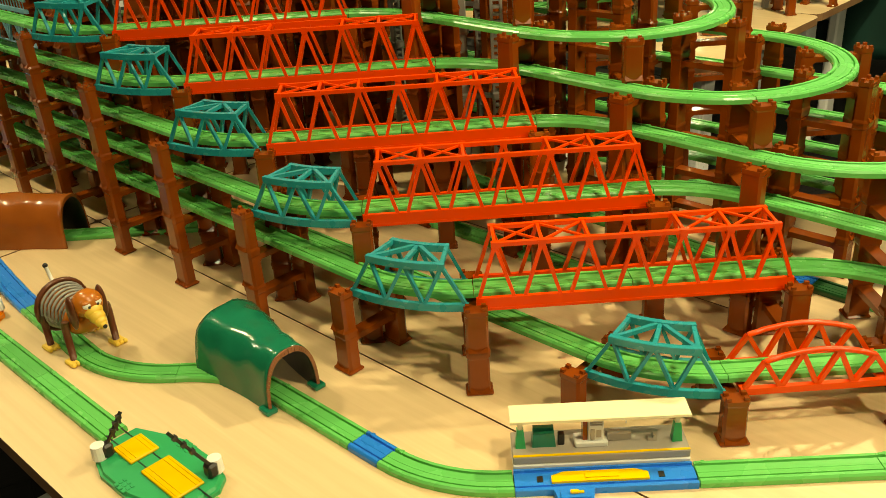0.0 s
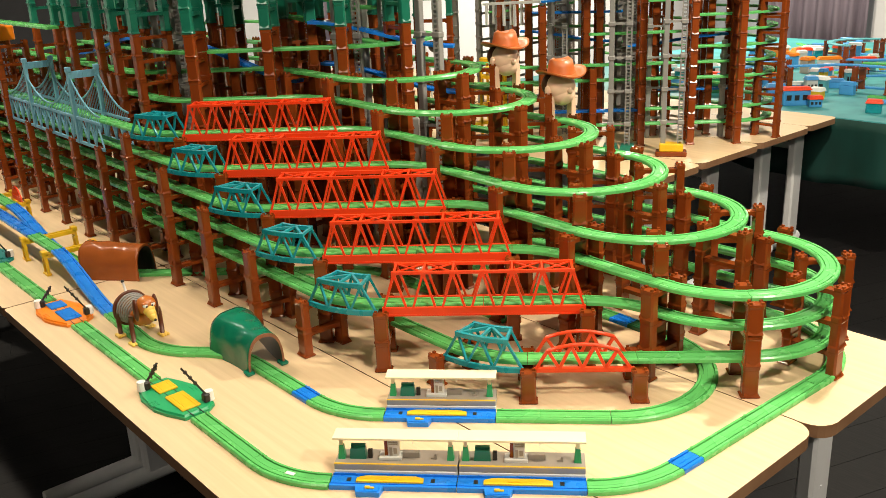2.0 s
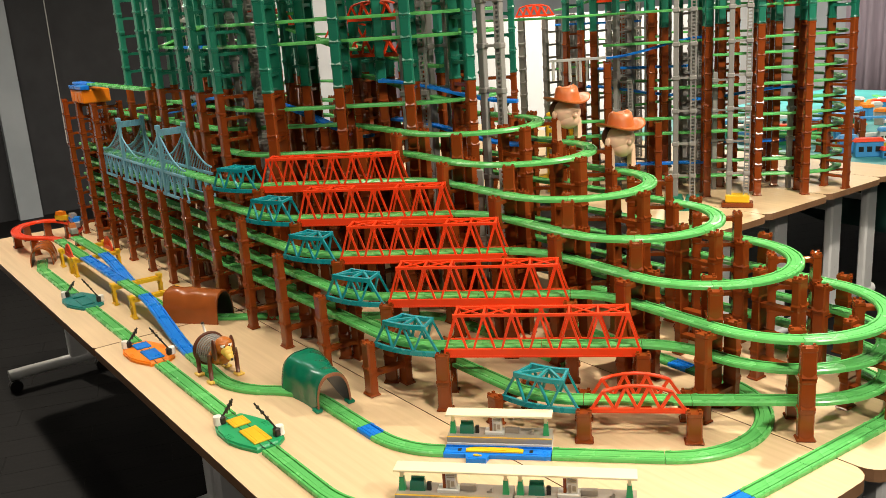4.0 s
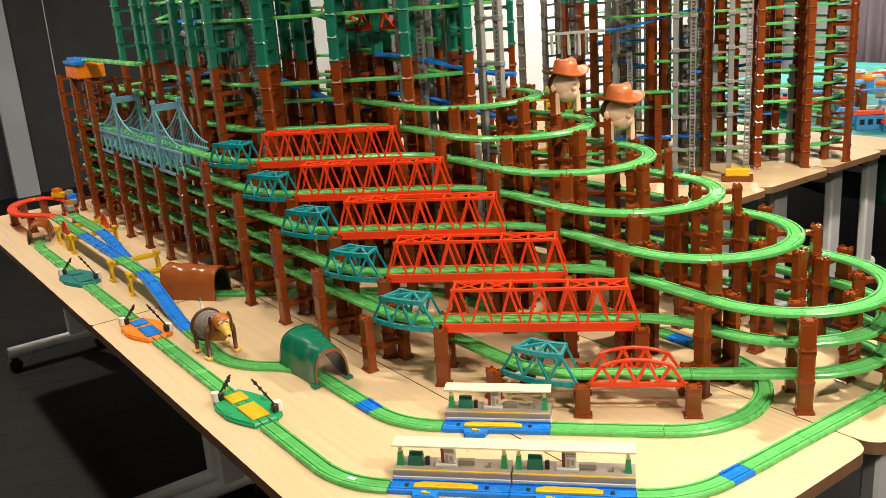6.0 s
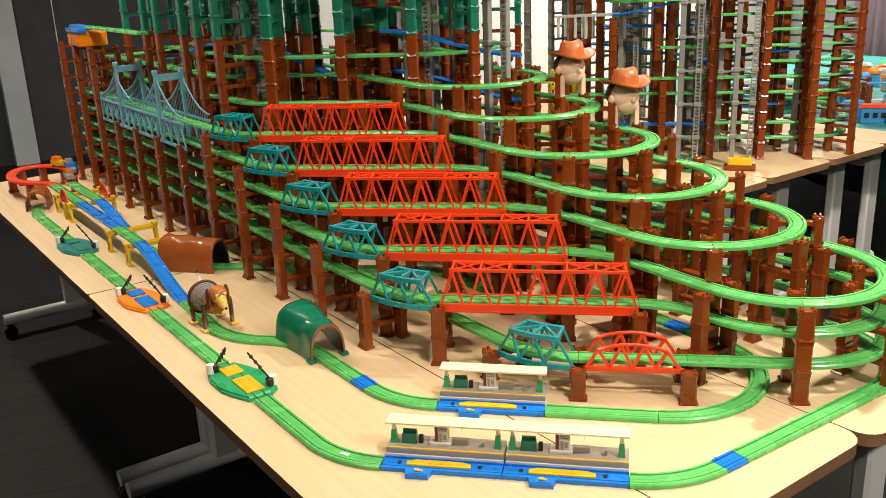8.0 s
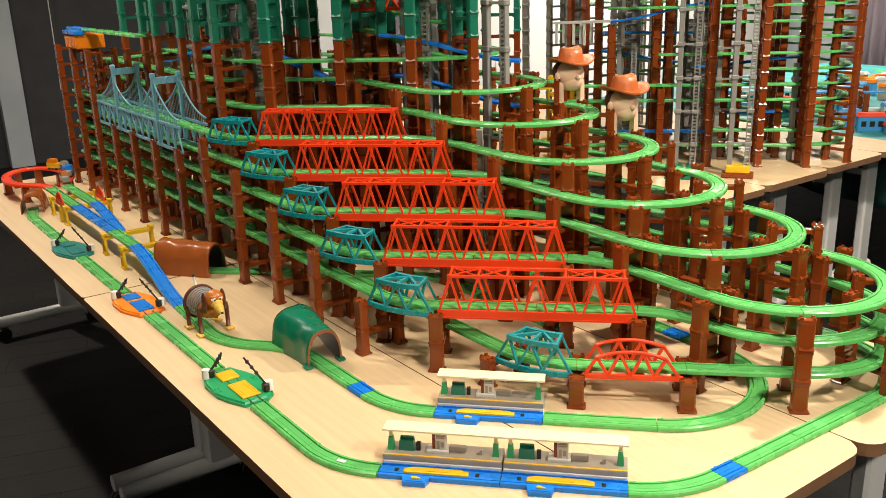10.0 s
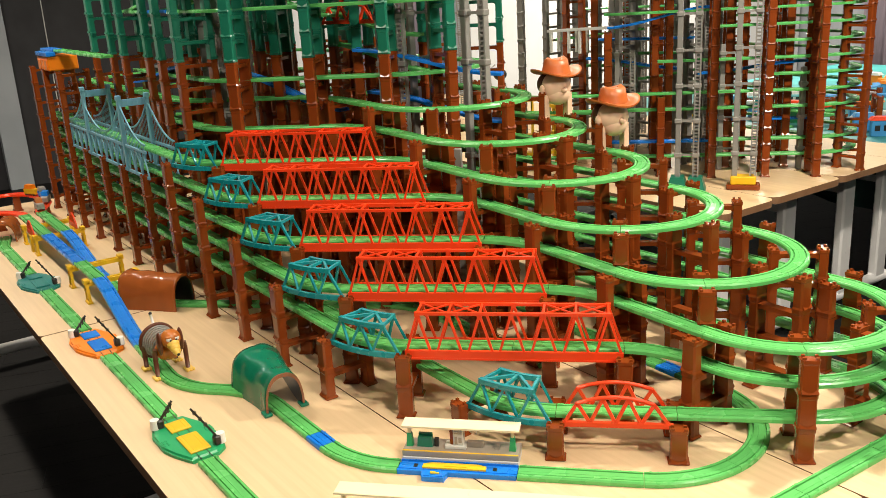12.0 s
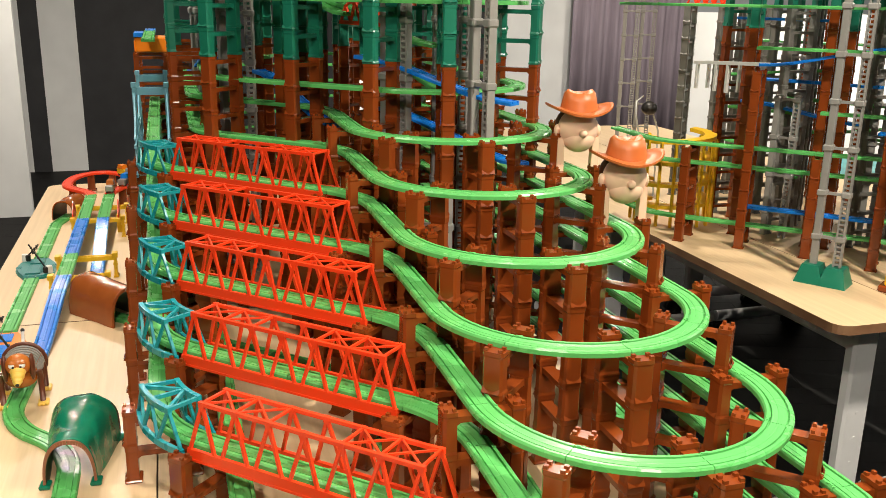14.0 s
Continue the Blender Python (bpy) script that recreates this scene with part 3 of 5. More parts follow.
def tower_ring(z, blue=(), group="rails of the tall tower"):
    sx, sy = level_start(6)[0] + 0.072, 0.921 + 0.156
    r = Run(sx - S45 - 3 * L, sy - D45, z, 0, group)
    for i in range(3):
        if i in blue:
            r.lay("straight", mat=BLUE, label="blue plastic straight toy rail")
        else:
            r.lay("straight")
    r.lay("left").lay("straight", 2.5 * L - 0.111)
    r.many("lll")
    for i in range(4):
        r.lay("straight")
    r.lay("straight", L / 2)
    r.many("ll").lay("straight", max(0.02, r.y - sy + D45 - 2 * R)).many("ll")
    return r


for k, blue in ((8, ()), (11, (1,)), (12, ()), (14, ()), (16, (0, 2)), (18, ())):
    r = tower_ring(level_z(k), blue)
for x, y, h in ((-1.602, 1.052, 45), (-1.452, 1.219, 45), (-1.307, 1.375, 45), (-1.220, 1.50, 80), (-1.275, 1.685, 140), (-1.53, 1.697, 0), (-1.76, 1.697, 0), (-1.99, 1.697, 0), (-2.22, 1.697, 0),
                (-1.765, YT + 0.03, 12), (-1.86, YT, 0), (-2.04, YT + 0.02, 0), (-2.225, YT, 0), (-2.38, YT + 0.02, 0), (-2.545, YT + 0.02, 0), (-2.56, 1.25, 90), (-2.5, 1.52, 60)):
    want_pier(x, y, h, TOP + TOWER_N * H)
for m in (-7, -8, -9):
    want_pier(GRID + L * m, Y0, 0, level_z(8))
# the short upper run that leaves the tower at its far end
r = Run(XL - 0.02, Y0, level_z(9), 0, "rails of the tall tower")
r.lay("straight", mat=BLUE, label="blue plastic straight toy rail").many("sss")
# inner columns, seen between the outer ones
for i, (x, y, h, n) in enumerate(((-1.66, 1.22, 45, 16), (-1.52, 1.40, 60, 18), (-1.83, 1.28, 0, 19), (-2.03, 1.12, 0, 17), (-2.05, 1.42, 90, 20), (-1.74, 1.48, 20, 20), (-2.28, 1.25, 0, 19), (-1.62, 1.55, 0, 14), (-1.95, 1.56, 0, 19), (-2.3, 1.5, 45, 16))):
    PIERS[(x, y)] = [n, h, TOP]

for (x, y), (n, h, base) in PIERS.items():
    build_pier(x, y, n, h, base, group="piers of the stepped railway" if n < 12 else "piers of the tall tower")


def grey_lift(x, y, heading, top, base_mat=None, base=TOP):
    """A grey two-legged lift: one plain post, one ladder post, tied at intervals."""
    t = thing("lift_tower", "grey plastic train lift with a ladder rail" if not base_mat else "grey plastic train lift on a coloured foot", "lift tower", "grey train lifts", pose(x, y, base, 0, 0, heading))
    z0 = 0.05 if base_mat else 0.0
    hgt = top - base
    bm = bmesh.new()
    box(bm, -0.044, -0.010, z0, -0.024, 0.010, hgt, 0, 0.002)
    part("post", bm, SMOKE, t)
    bm = bmesh.new()
    for s in (0.024, 0.042):
        box(bm, s - 0.0025, -0.009, z0, s + 0.0025, 0.009, hgt)
    zz = z0 + 0.01
    while zz < hgt:
        box(bm, 0.026, -0.007, zz, 0.040, 0.007, zz + 0.005)
        zz += 0.0135
    part("ladder_rail", bm, SMOKE, t)
    zz = z0 + 0.08
    while zz < hgt:
        bm = bmesh.new()
        box(bm, -0.048, -0.014, zz, -0.020, 0.014, zz + 0.018, 0, 0.003)
        box(bm, 0.019, -0.013, zz, 0.047, 0.013, zz + 0.018, 0, 0.003)
        box(bm, -0.022, -0.005, zz + 0.005, 0.021, 0.005, zz + 0.013)
        part("tie", bm, SMOKE, t)
        zz += 0.132
    if base_mat:
        bm = bmesh.new()
        for c in (-0.034, 0.034):
            if base_mat is YELLOW:
                box(bm, c * 0.62 - 0.026, -0.028, 0.02, c * 0.62 + 0.026, 0.028, 0.052, 0, 0.004)
                continue
            prism(bm, [(c - 0.04, -0.045), (c + 0.04, -0.045), (c + 0.04, 0.045), (c - 0.04, 0.045)], 0, 0.055, 0, 0.62)
        part("foot", bm, base_mat, t, "coloured plastic foot")
        if base_mat is YELLOW:
            bm = bmesh.new()
            box(bm, -0.062, -0.032, 0.0, 0.062, 0.032, 0.02, 0, 0.004)
            part("sole", bm, BROWN, t, "brown plastic sole")
    return t


for x, y, h, top in ((-1.70, 1.06, 20, 2.0), (-1.88, 1.10, 70, 1.95), (-1.36, 1.42, 30, 1.9), (-1.44, 1.58, 80, 2.0), (-2.13, 1.0, 10, 1.75), (-0.98, 1.40, 45, 1.12), (-1.15, 1.56, 10, 1.9), (-2.16, 1.3, 30, 2.0)):
    grey_lift(x, y, h, top)


for x, y, z, h in ((-1.62, 1.36, level_z(12), 20), (-1.62, 1.36, level_z(10) + 0.02, 20), (-1.9, 1.4, level_z(11), 60), (-2.1, 1.2, level_z(12), 30)):
    arch_bridge(x, y, z, h)
# sloping rails inside the tower
for x, y, z, h, rise in ((-1.95, 1.2, level_z(12), 20, -0.1), (-1.72, 1.3, level_z(11), 30, -0.1), (-2.2, 1.05, level_z(11), 30, 0.09), (-2.45, 1.0, level_z(11), 10, 0.0655), (-1.75, 1.45, level_z(9), 15, -0.08)):
    q = Run(x, y, z, h, "rails of the tall tower")
    q.lay("straight", 2 * L, rise=rise)
for x, y, z, h, rise in ((-1.85, 1.15, level_z(8), 20, -0.1), (-1.5, 1.42, level_z(7), 35, -0.09), (-1.45, 1.35, level_z(9), 40, -0.08), (-2.35, 0.99, level_z(7) + 0.03, 5, 0.0655)):
    q = Run(x, y, z, h, "rails of the tall tower")
    q.lay("straight", 2 * L, rise=rise, mat=BLUE, label="sloping blue plastic toy rail")

# orange crossing block at the far end of the upper run
o = thing("orange_rail_support", "orange plastic rail support with a blue top", "rail support", "", pose(-2.885, Y0, level_z(9) - 0.012))
bm = bmesh.new()
box(bm, -0.085, -0.055, -0.056, 0.085, 0.055, -0.002, 0, 0.004)
for q in (-0.05, 0.0, 0.05):
    box(bm, q - 0.018, -0.058, -0.05, q + 0.02, -0.054, -0.016)
part("body", bm, ORANGE, o)
bm = bmesh.new()
box(bm, -0.09, -0.058, -0.002, 0.09, -0.024, 0.014, 0, 0.002)
part("edge_strip", bm, BLUE, o, "blue plastic strip")

# ---------------------------------------------------------------- stations


def station(x, y, heading, sl):
    s = thing("station", "toy station with a cream roof, grey platform and blue stop rail", "toy station", "toy stations beside the rails", pose(x, y, TOP, 0, 0, heading) @ Matrix.Diagonal((1, 1, 0.88, 1)))
    bm = bmesh.new()
    g, w = 0.001, HALF
    prof = ((-w, 0), (-w, 0.010), (-0.0155, 0.011), (-0.0155, 0.0065), (-0.010, 0.0065), (-0.010, 0.009), (0.010, 0.009), (0.010, 0.0065), (0.0155, 0.0065), (0.0155, 0.011), (w, 0.010), (w, 0))
    sweep(bm, [(g, 0, 0, 0), (sl - g, 0, 0, 0)], prof)
    base = part("stop_rail", bm, BLUE, s, "blue plastic stop rail")
    bm = bmesh.new()
    pts = [(0.045, -0.0085), (0.160, -0.0085), (0.160, 0.003), (0.145, 0.009), (0.06, 0.009), (0.045, 0.003)]
    prism(bm, pts, 0.009, 0.0125)
    box(bm, 0.085, -0.004, 0.0125, 0.125, 0.004, 0.0138)
    part("stop_plate", bm, YELLOW, base, "yellow plastic stop plate")
    for u in (0.028, 0.172):
        bm = bmesh.new()
        box(bm, u, -0.005, 0.0088, u + 0.007, 0.005, 0.0098)
        part("slot", bm, BLACK, base, "dark slot")
    bm = bmesh.new()
    prism(bm, [(0.05, -0.0385), (0.09, -0.0385), (0.094, -w - 0.0005), (0.046, -w - 0.0005)], 0, 0.011)
    box(bm, 0.053, -0.036, 0.011, 0.087, -w - 0.003, 0.0125)
    sw = part("switch_box", bm, BLUE, base)
    bm = bmesh.new()
    box(bm, 0.064, -0.031, 0.0125, 0.074, -0.026, 0.017, 0, 0.001)
    box(bm, 0.074, -0.030, 0.0125, 0.08, -0.027, 0.015)
    part("lever", bm, YELLOW, sw, "yellow lever")
    # platform
    y0, y1 = w + 0.001, 0.073
    bm = bmesh.new()
    box(bm, 0.0015, y0, 0, sl - 0.0015, y1, 0.014, 0, 0.001)
    plat = part("platform", bm, LGREY, s, "light grey platform base")
    bm = bmesh.new()
    box(bm, 0.0015, y0 + 0.002, 0.014, sl - 0.0015, y1, 0.0265, 0, 0.001)
    part("deck", bm, GREY, plat, "grey platform deck")
    bm = bmesh.new()
    box(bm, 0.002, y0 + 0.0025, 0.0266, sl - 0.002, y0 + 0.006, 0.0274)
    part("safety_line", bm, YELLOW, plat, "yellow line")
    for u in (0.012, sl - 0.014):
        bm = bmesh.new()
        prism(bm, [(u - 0.0062, 0.039), (u + 0.0062, 0.039), (u + 0.0062, 0.051), (u - 0.0062, 0.051)], 0.0265, 0.056, 0, 0.66)
        post = part("post", bm, BASEGREEN, s, "dark green tapered post")
        bm = bmesh.new()
        box(bm, u - 0.003, 0.042, 0.056, u + 0.003, 0.048, 0.0745)
        part("post_head", bm, CREAM, post)
    bm = bmesh.new()
    prism(bm, [(0.026, 0.040), (0.055, 0.040), (0.055, 0.056), (0.026, 0.056)], 0.0265, 0.048, 0, 0.88)
    box(bm, 0.028, 0.048, 0.048, 0.053, 0.054, 0.053)
    part("bench", bm, DKGREEN, s, "dark green bench with a backrest")
    bm = bmesh.new()
    box(bm, 0.058, 0.042, 0.0265, 0.066, 0.05, 0.045, 0, 0.001)
    part("bin", bm, BLACK, s, "small black bin")
    bm = bmesh.new()
    box(bm, 0.078, 0.036, 0.0265, 0.118, 0.058, 0.034, 0, 0.001)
    box(bm, 0.094, 0.04, 0.034, 0.113, 0.056, 0.0745, 0, 0.001)
    kiosk = part("kiosk", bm, LGREY, s, "pale grey kiosk column")
    bm = bmesh.new()
    for j, zz in enumerate((0.060, 0.064, 0.068)):
        box(bm, 0.096, 0.0392, zz, 0.111, 0.0398, zz + 0.0018)
    box(bm, 0.097, 0.0392, 0.036, 0.102, 0.0398, 0.054)
    box(bm, 0.104, 0.0392, 0.04, 0.110, 0.0398, 0.052)
    part("notice", bm, GREY, kiosk, "grey notice panels")
    bm = bmesh.new()
    box(bm, 0.088, 0.042, 0.034, 0.0935, 0.056, 0.0745)
    part("kiosk_side", bm, BROWN, kiosk, "brown side post")
    bm = bmesh.new()
    box(bm, 0.118, 0.046, 0.0265, 0.148, 0.056, 0.039, 0, 0.001)
    part("counter", bm, GREY, s, "brown-grey counter")
    bm = bmesh.new()
    box(bm, 0.168, 0.042, 0.0265, 0.174, 0.05, 0.031)
    box(bm, 0.174, 0.042, 0.0265, 0.178, 0.05, 0.037)
    part("seat", bm, GREY, s)
    bm = bmesh.new()
    box(bm, -0.001, 0.033, 0.0745, sl - 0.0005, 0.068, 0.0775, 0, 0.001)
    box(bm, -0.001, 0.033, 0.073, sl - 0.0005, 0.0345, 0.0765)
    roof = part("roof", bm, CREAM, s, "cream roof slab")
    bm = bmesh.new()
    box(bm, 0.138, 0.035, 0.066, 0.139, 0.036, 0.075)
    part("lamp_rod", bm, WHITE, roof)
    return s


station(BX, BY, BH, LB)
station(AX, AY, AH, LA)
station(AX + LA * math.cos(radians(AH)), AY + LA * math.sin(radians(AH)), AH, LA)


# ---------------------------------------------------------------- level crossings
def crossing(x, y, plate, road, label):
    c = thing("level_crossing", label, "toy crossing", "toy level crossings on the outer rail", pose(x, y, TOP))
    bm = bmesh.new()
    out = [(0.004, -0.026), (0.022, -0.046), (0.06, -0.058), (0.128, -0.058), (0.162, -0.048), (0.212, -0.026), (0.212, 0.03), (0.196, 0.05), (0.158, 0.060), (0.09, 0.060), (0.052, 0.048), (0.004, 0.028)]
    out = [(0.007 + u * 0.935, v * 0.93) for u, v in out]
    prism(bm, out, 0, 0.0065, 0, 1.0)
    prism(bm, [(u * 0.965 + 0.004, v * 0.95) for u, v in out], 0.0065, 0.0105, 0, 0.97)
    base = part("base_plate", bm, plate, c)
    bm = bmesh.new()
    for s in (-1, 1):
        box(bm, 0.0, s * 0.0105 - 0.0008, 0.0095, L, s * 0.0105 + 0.0008, 0.0112)
    part("wheel_groove", bm, BLACK if plate is not CARTEAL else DKGREEN, base, "dark wheel grooves")
    for cx, cy, side in ((0.055, -0.046, 1), (0.16, 0.046, -1)):
        for i in range(3):
            for j in range(3):
                bm = bmesh.new()
                u, v = cx + 0.055 * side + (i - 1) * 0.009, cy + (j - 1) * 0.006
                box(bm, u - 0.003, v - 0.0018, 0.0104, u + 0.003, v + 0.0018, 0.0115)
                part("tread", bm, plate, base)
    for u0, u1 in ((0.036, 0.082), (0.106, 0.186)):
        bm = bmesh.new()
        box(bm, u0, -0.0205, 0.0105, u1, 0.0205, 0.0145, 0, 0.001)
        for v in (-0.0165, -0.0105, 0.0105, 0.0165):
            box(bm, u0 + 0.002, v - 0.0006, 0.0145, u1 - 0.002, v + 0.0006, 0.0154)
        part("road_plate", bm, road, c, "coloured road plate")
    for px, py, s, ln, lean in ((0.036, -0.038, 1, 0.046, 46), (0.176, 0.044, -1, 0.082, 60)):
        bm = bmesh.new()
        v = bmesh.ops.create_cone(bm, cap_ends=True, segments=14, radius1=0.010, radius2=0.009, depth=0.020)["verts"]
        bmesh.ops.transform(bm, matrix=Matrix.Translation((px, py, 0.0205)), verts=v)
        post = part("barrier_post", bm, WHITE, c, "white round barrier post")
        bm = bmesh.new()
        box(bm, px - 0.004, py + s * 0.002, 0.0105, px + 0.012, py + s * 0.016, 0.03, 0, 0.003)
        a = radians(lean)
        e = (px + 0.006, py + s * 0.008, 0.026)
        f = (e[0] - 0.2 * ln * math.cos(a), e[1] + s * ln * math.cos(a), e[2] + ln * math.sin(a))
        bar(bm, e, f, 0.003, 0.004)
        for j in range(3):
            q = 0.45 + 0.2 * j
            mx, my, mz = (e[n] + (f[n] - e[n]) * q for n in range(3))
            box(bm, mx - 0.003, my - 0.003, mz - 0.003, mx + 0.003, my + 0.003, mz + 0.003)
            if ln < 0.06:
                box(bm, mx - 0.002, my - 0.0015, mz - 0.010, mx + 0.002, my + 0.0015, mz)
        part("barrier_arm", bm, BLACK, post, "raised black barrier arm")
    return c


crossing(jx - 2 * L, yo, BASEGREEN, YELLOW, "green toy level crossing with yellow road plates and raised barriers")
crossing(jx - 5 * L, yo, ORANGE, BLUE, "orange toy level crossing with blue road plates and raised barriers")
crossing(jx - 8 * L, yo, CARTEAL, CARTEAL, "teal toy level crossing with raised black barriers")


# ---------------------------------------------------------------- tunnels
def tunnel(x, y, heading, ln, w, h, mat, label, trim=None, pads=False, seed=1, spread=0.06):
    t = thing("tunnel", label, "toy tunnel", "", pose(x, y, TOP, 0, 0, heading))
    bm = bmesh.new()
    nu, nv = 22, 22
    grid = []
    for shell in (1.0, 0.9):
        rows = []
        for i in range(nu + 1):
            u = i / nu
            flare = 1.0 + 0.06 * (1 - u) ** 2 + 0.02 * math.sin(u * 6)
            wide = flare + (spread - 0.06) * (1 - u) ** 1.6
            row = []
            for j in range(nv + 1):
                a = math.pi * j / nv
                c, s = math.cos(a), math.sin(a)
                px = ln * u
                yy = (w / 2) * wide * (abs(c) ** 0.8) * (1 if c > 0 else -1) * shell
                zz = h * (flare * 0.97) * (s ** 0.72 if s > 1e-6 else 0) * (1 if shell == 1 else 0.93)
                if shell == 1.0:
                    nn = noise.noise(Vector((px * 28 + seed * 7, yy * 28, zz * 28)))
                    k = 1 + 0.06 * nn
                    edge = max(0, 1 - abs(u - 1) * 14)
                    k = k * (1 - edge) + edge
                    yy, zz = yy * k, zz * k
                    if 0.03 < a < math.pi - 0.03:
                        px += 0.004 * noise.noise(Vector((yy * 30, zz * 30, seed))) * (1 - u)
                row.append(bm.verts.new((px, yy, max(zz, 0.0))))
            rows.append(row)
        grid.append(rows)
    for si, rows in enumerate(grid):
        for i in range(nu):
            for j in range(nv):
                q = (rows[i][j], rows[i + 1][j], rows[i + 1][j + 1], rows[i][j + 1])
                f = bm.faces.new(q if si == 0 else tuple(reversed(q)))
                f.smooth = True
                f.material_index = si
    for i in (0, nu):
        for j in range(nv):
            q = (grid[0][i][j], grid[1][i][j], grid[1][i][j + 1], grid[0][i][j + 1])
            f = bm.faces.new(q if i else tuple(reversed(q)))
            f.material_index = 0
    # inner skin in black: the shade inside the tunnel is put into the colour
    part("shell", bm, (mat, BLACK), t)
    if trim:
        bm = bmesh.new()
        n = 34
        for j in range(n):
            a0, a1 = math.pi * (j + 0.06) / n, math.pi * (j + 0.94) / n

            def P(a, sc, px):
                c, s = math.cos(a), math.sin(a)
                return (px, (w / 2) * (abs(c) ** 0.8) * (1 if c > 0 else -1) * sc, h * 0.97 * (max(s, 0) ** 0.72) * (sc if sc > 0.95 else sc * 1.01))

            vs = [bm.verts.new(P(a, sc, px)) for px in (ln + 0.0005, ln + 0.003) for a, sc in ((a0, 0.885), (a1, 0.885), (a1, 0.985), (a0, 0.985))]
            for idx in ((3, 2, 1, 0), (4, 5, 6, 7), (0, 1, 5, 4), (1, 2, 6, 5), (2, 3, 7, 6), (3, 0, 4, 7)):
                bm.faces.new([vs[q] for q in idx])
        part("brick_border", bm, trim, t, "reddish brick border round the opening")
    if pads:
        for px, s in ((0.004, -1), (0.004, 1), (ln - 0.004, -1), (ln - 0.004, 1)):
            bm = bmesh.new()
            k = w / 2 * (1 + spread if px < 0.01 else 0.94)
            box(bm, px - 0.012, s * k - 0.009, 0, px + 0.012, s * k + 0.009, 0.008, 0, 0.002)
            part("foot_pad", bm, mat, t)
    return t


TRIM = plastic("tunnel_brick_trim", (0.26, 0.10, 0.05), 0.5, 0.15)
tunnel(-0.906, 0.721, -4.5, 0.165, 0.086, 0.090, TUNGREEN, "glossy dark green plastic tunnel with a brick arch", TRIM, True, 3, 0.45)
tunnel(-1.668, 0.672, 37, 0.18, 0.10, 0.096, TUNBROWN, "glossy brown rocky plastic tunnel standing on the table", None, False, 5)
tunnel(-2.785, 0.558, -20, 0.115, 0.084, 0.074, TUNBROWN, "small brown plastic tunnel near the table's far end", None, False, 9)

# ---------------------------------------------------------------- inner rail, slope and far loop
g = "rails laid on the table"
TX, YR, YF = -1.739, 0.612, 0.675
lean = math.degrees(math.atan2(SLY - YR, SLX - TX))
r = Run(TX, YR, GZ + H, lean, g)
r.lay("straight", 0.43, rise=-H, mat=BLUE, label="blue plastic slope rail leading down to the table")
r.lay("straight", math.hypot(SLX - TX, SLY - YR) - 0.43)
r = Run(TX - 0.21, YR, GZ + H, 0, g)
r.lay("straight", 0.21)
r = Run(TX - 0.21 - 2 * L, YR, GZ + H, 0, g)
r.lay("straight", 2 * L, mat=BLUE, label="raised blue plastic straight toy rail")
RX = -2.76
r = Run(RX, YR, GZ + H, 0, g)
r.lay("straight", TX - 0.21 - 2 * L - RX)
r = Run(RX, YF, GZ + H, 0, g)
r.lay("straight", TX - 0.21 - 2 * L - RX).lay("straight", 2 * L, rise=-H, mat=BLUE, label="blue plastic slope rail").lay("straight", L * 0.9)
r = Run(-1.735, 0.668, GZ, 0, g)
r.lay("left").many("sss").lay("right").many("ss")


def bezier(p, n=10):
    out = []
    for i in range(n + 1):
        u = i / n
        c = [(1 - u) ** 3, 3 * u * (1 - u) ** 2, 3 * u * u * (1 - u), u ** 3]
        d = [-3 * (1 - u) ** 2, 3 * (1 - u) ** 2 - 6 * u * (1 - u), 6 * u * (1 - u) - 3 * u * u, 3 * u * u]
        x, y = (sum(k * q[a] for k, q in zip(c, p)) for a in (0, 1))
        dx, dy = (sum(k * q[a] for k, q in zip(d, p)) for a in (0, 1))
        out.append((x, y, 0, math.degrees(math.atan2(dy, dx))))
    return out


bm = bmesh.new()
YM = (YR + YF) / 2 - 0.025
LOOP = bezier([(RX, YR), (RX - 0.09, YR), (RX - 0.12, YM - 0.11), (RX - 0.24, YM - 0.11)]) + bezier([(RX - 0.24, YM - 0.11), (RX - 0.53, YM - 0.11), (RX - 0.53, YM + 0.12), (RX - 0.24, YM + 0.12)], 16)[1:] + bezier([(RX - 0.24, YM + 0.12), (RX - 0.12, YM + 0.12), (RX - 0.09, YF), (RX, YF)])[1:]
sweep(bm, LOOP, PROFILE)
lp = part("loop_rail", bm, RED, at=pose(0, 0, GZ + H))
tagged(lp, "red plastic turning loop of toy rail on low piers", "toy rail")


def low_pier(x, y, mat, label, w=0.03, group=""):
    p = thing("low_pier", label, "pier", group, pose(x, y, TOP))
    bm = bmesh.new()
    prism(bm, [(-0.014, -w / 2), (0.014, -w / 2), (0.014, w / 2), (-0.014, w / 2)], 0, H - 0.001, 0, 0.9)
    box(bm, -0.018, -w / 2 - 0.004, 0, 0.018, w / 2 + 0.004, 0.006, 0, 0.001)
    part("column", bm, mat, p)
    return p


for i in (6, 12, 16, 20, 24, 30):
    low_pier(LOOP[i][0], LOOP[i][1], BROWN, "short brown plastic pier under the red loop", 0.03, "low piers of the red loop")


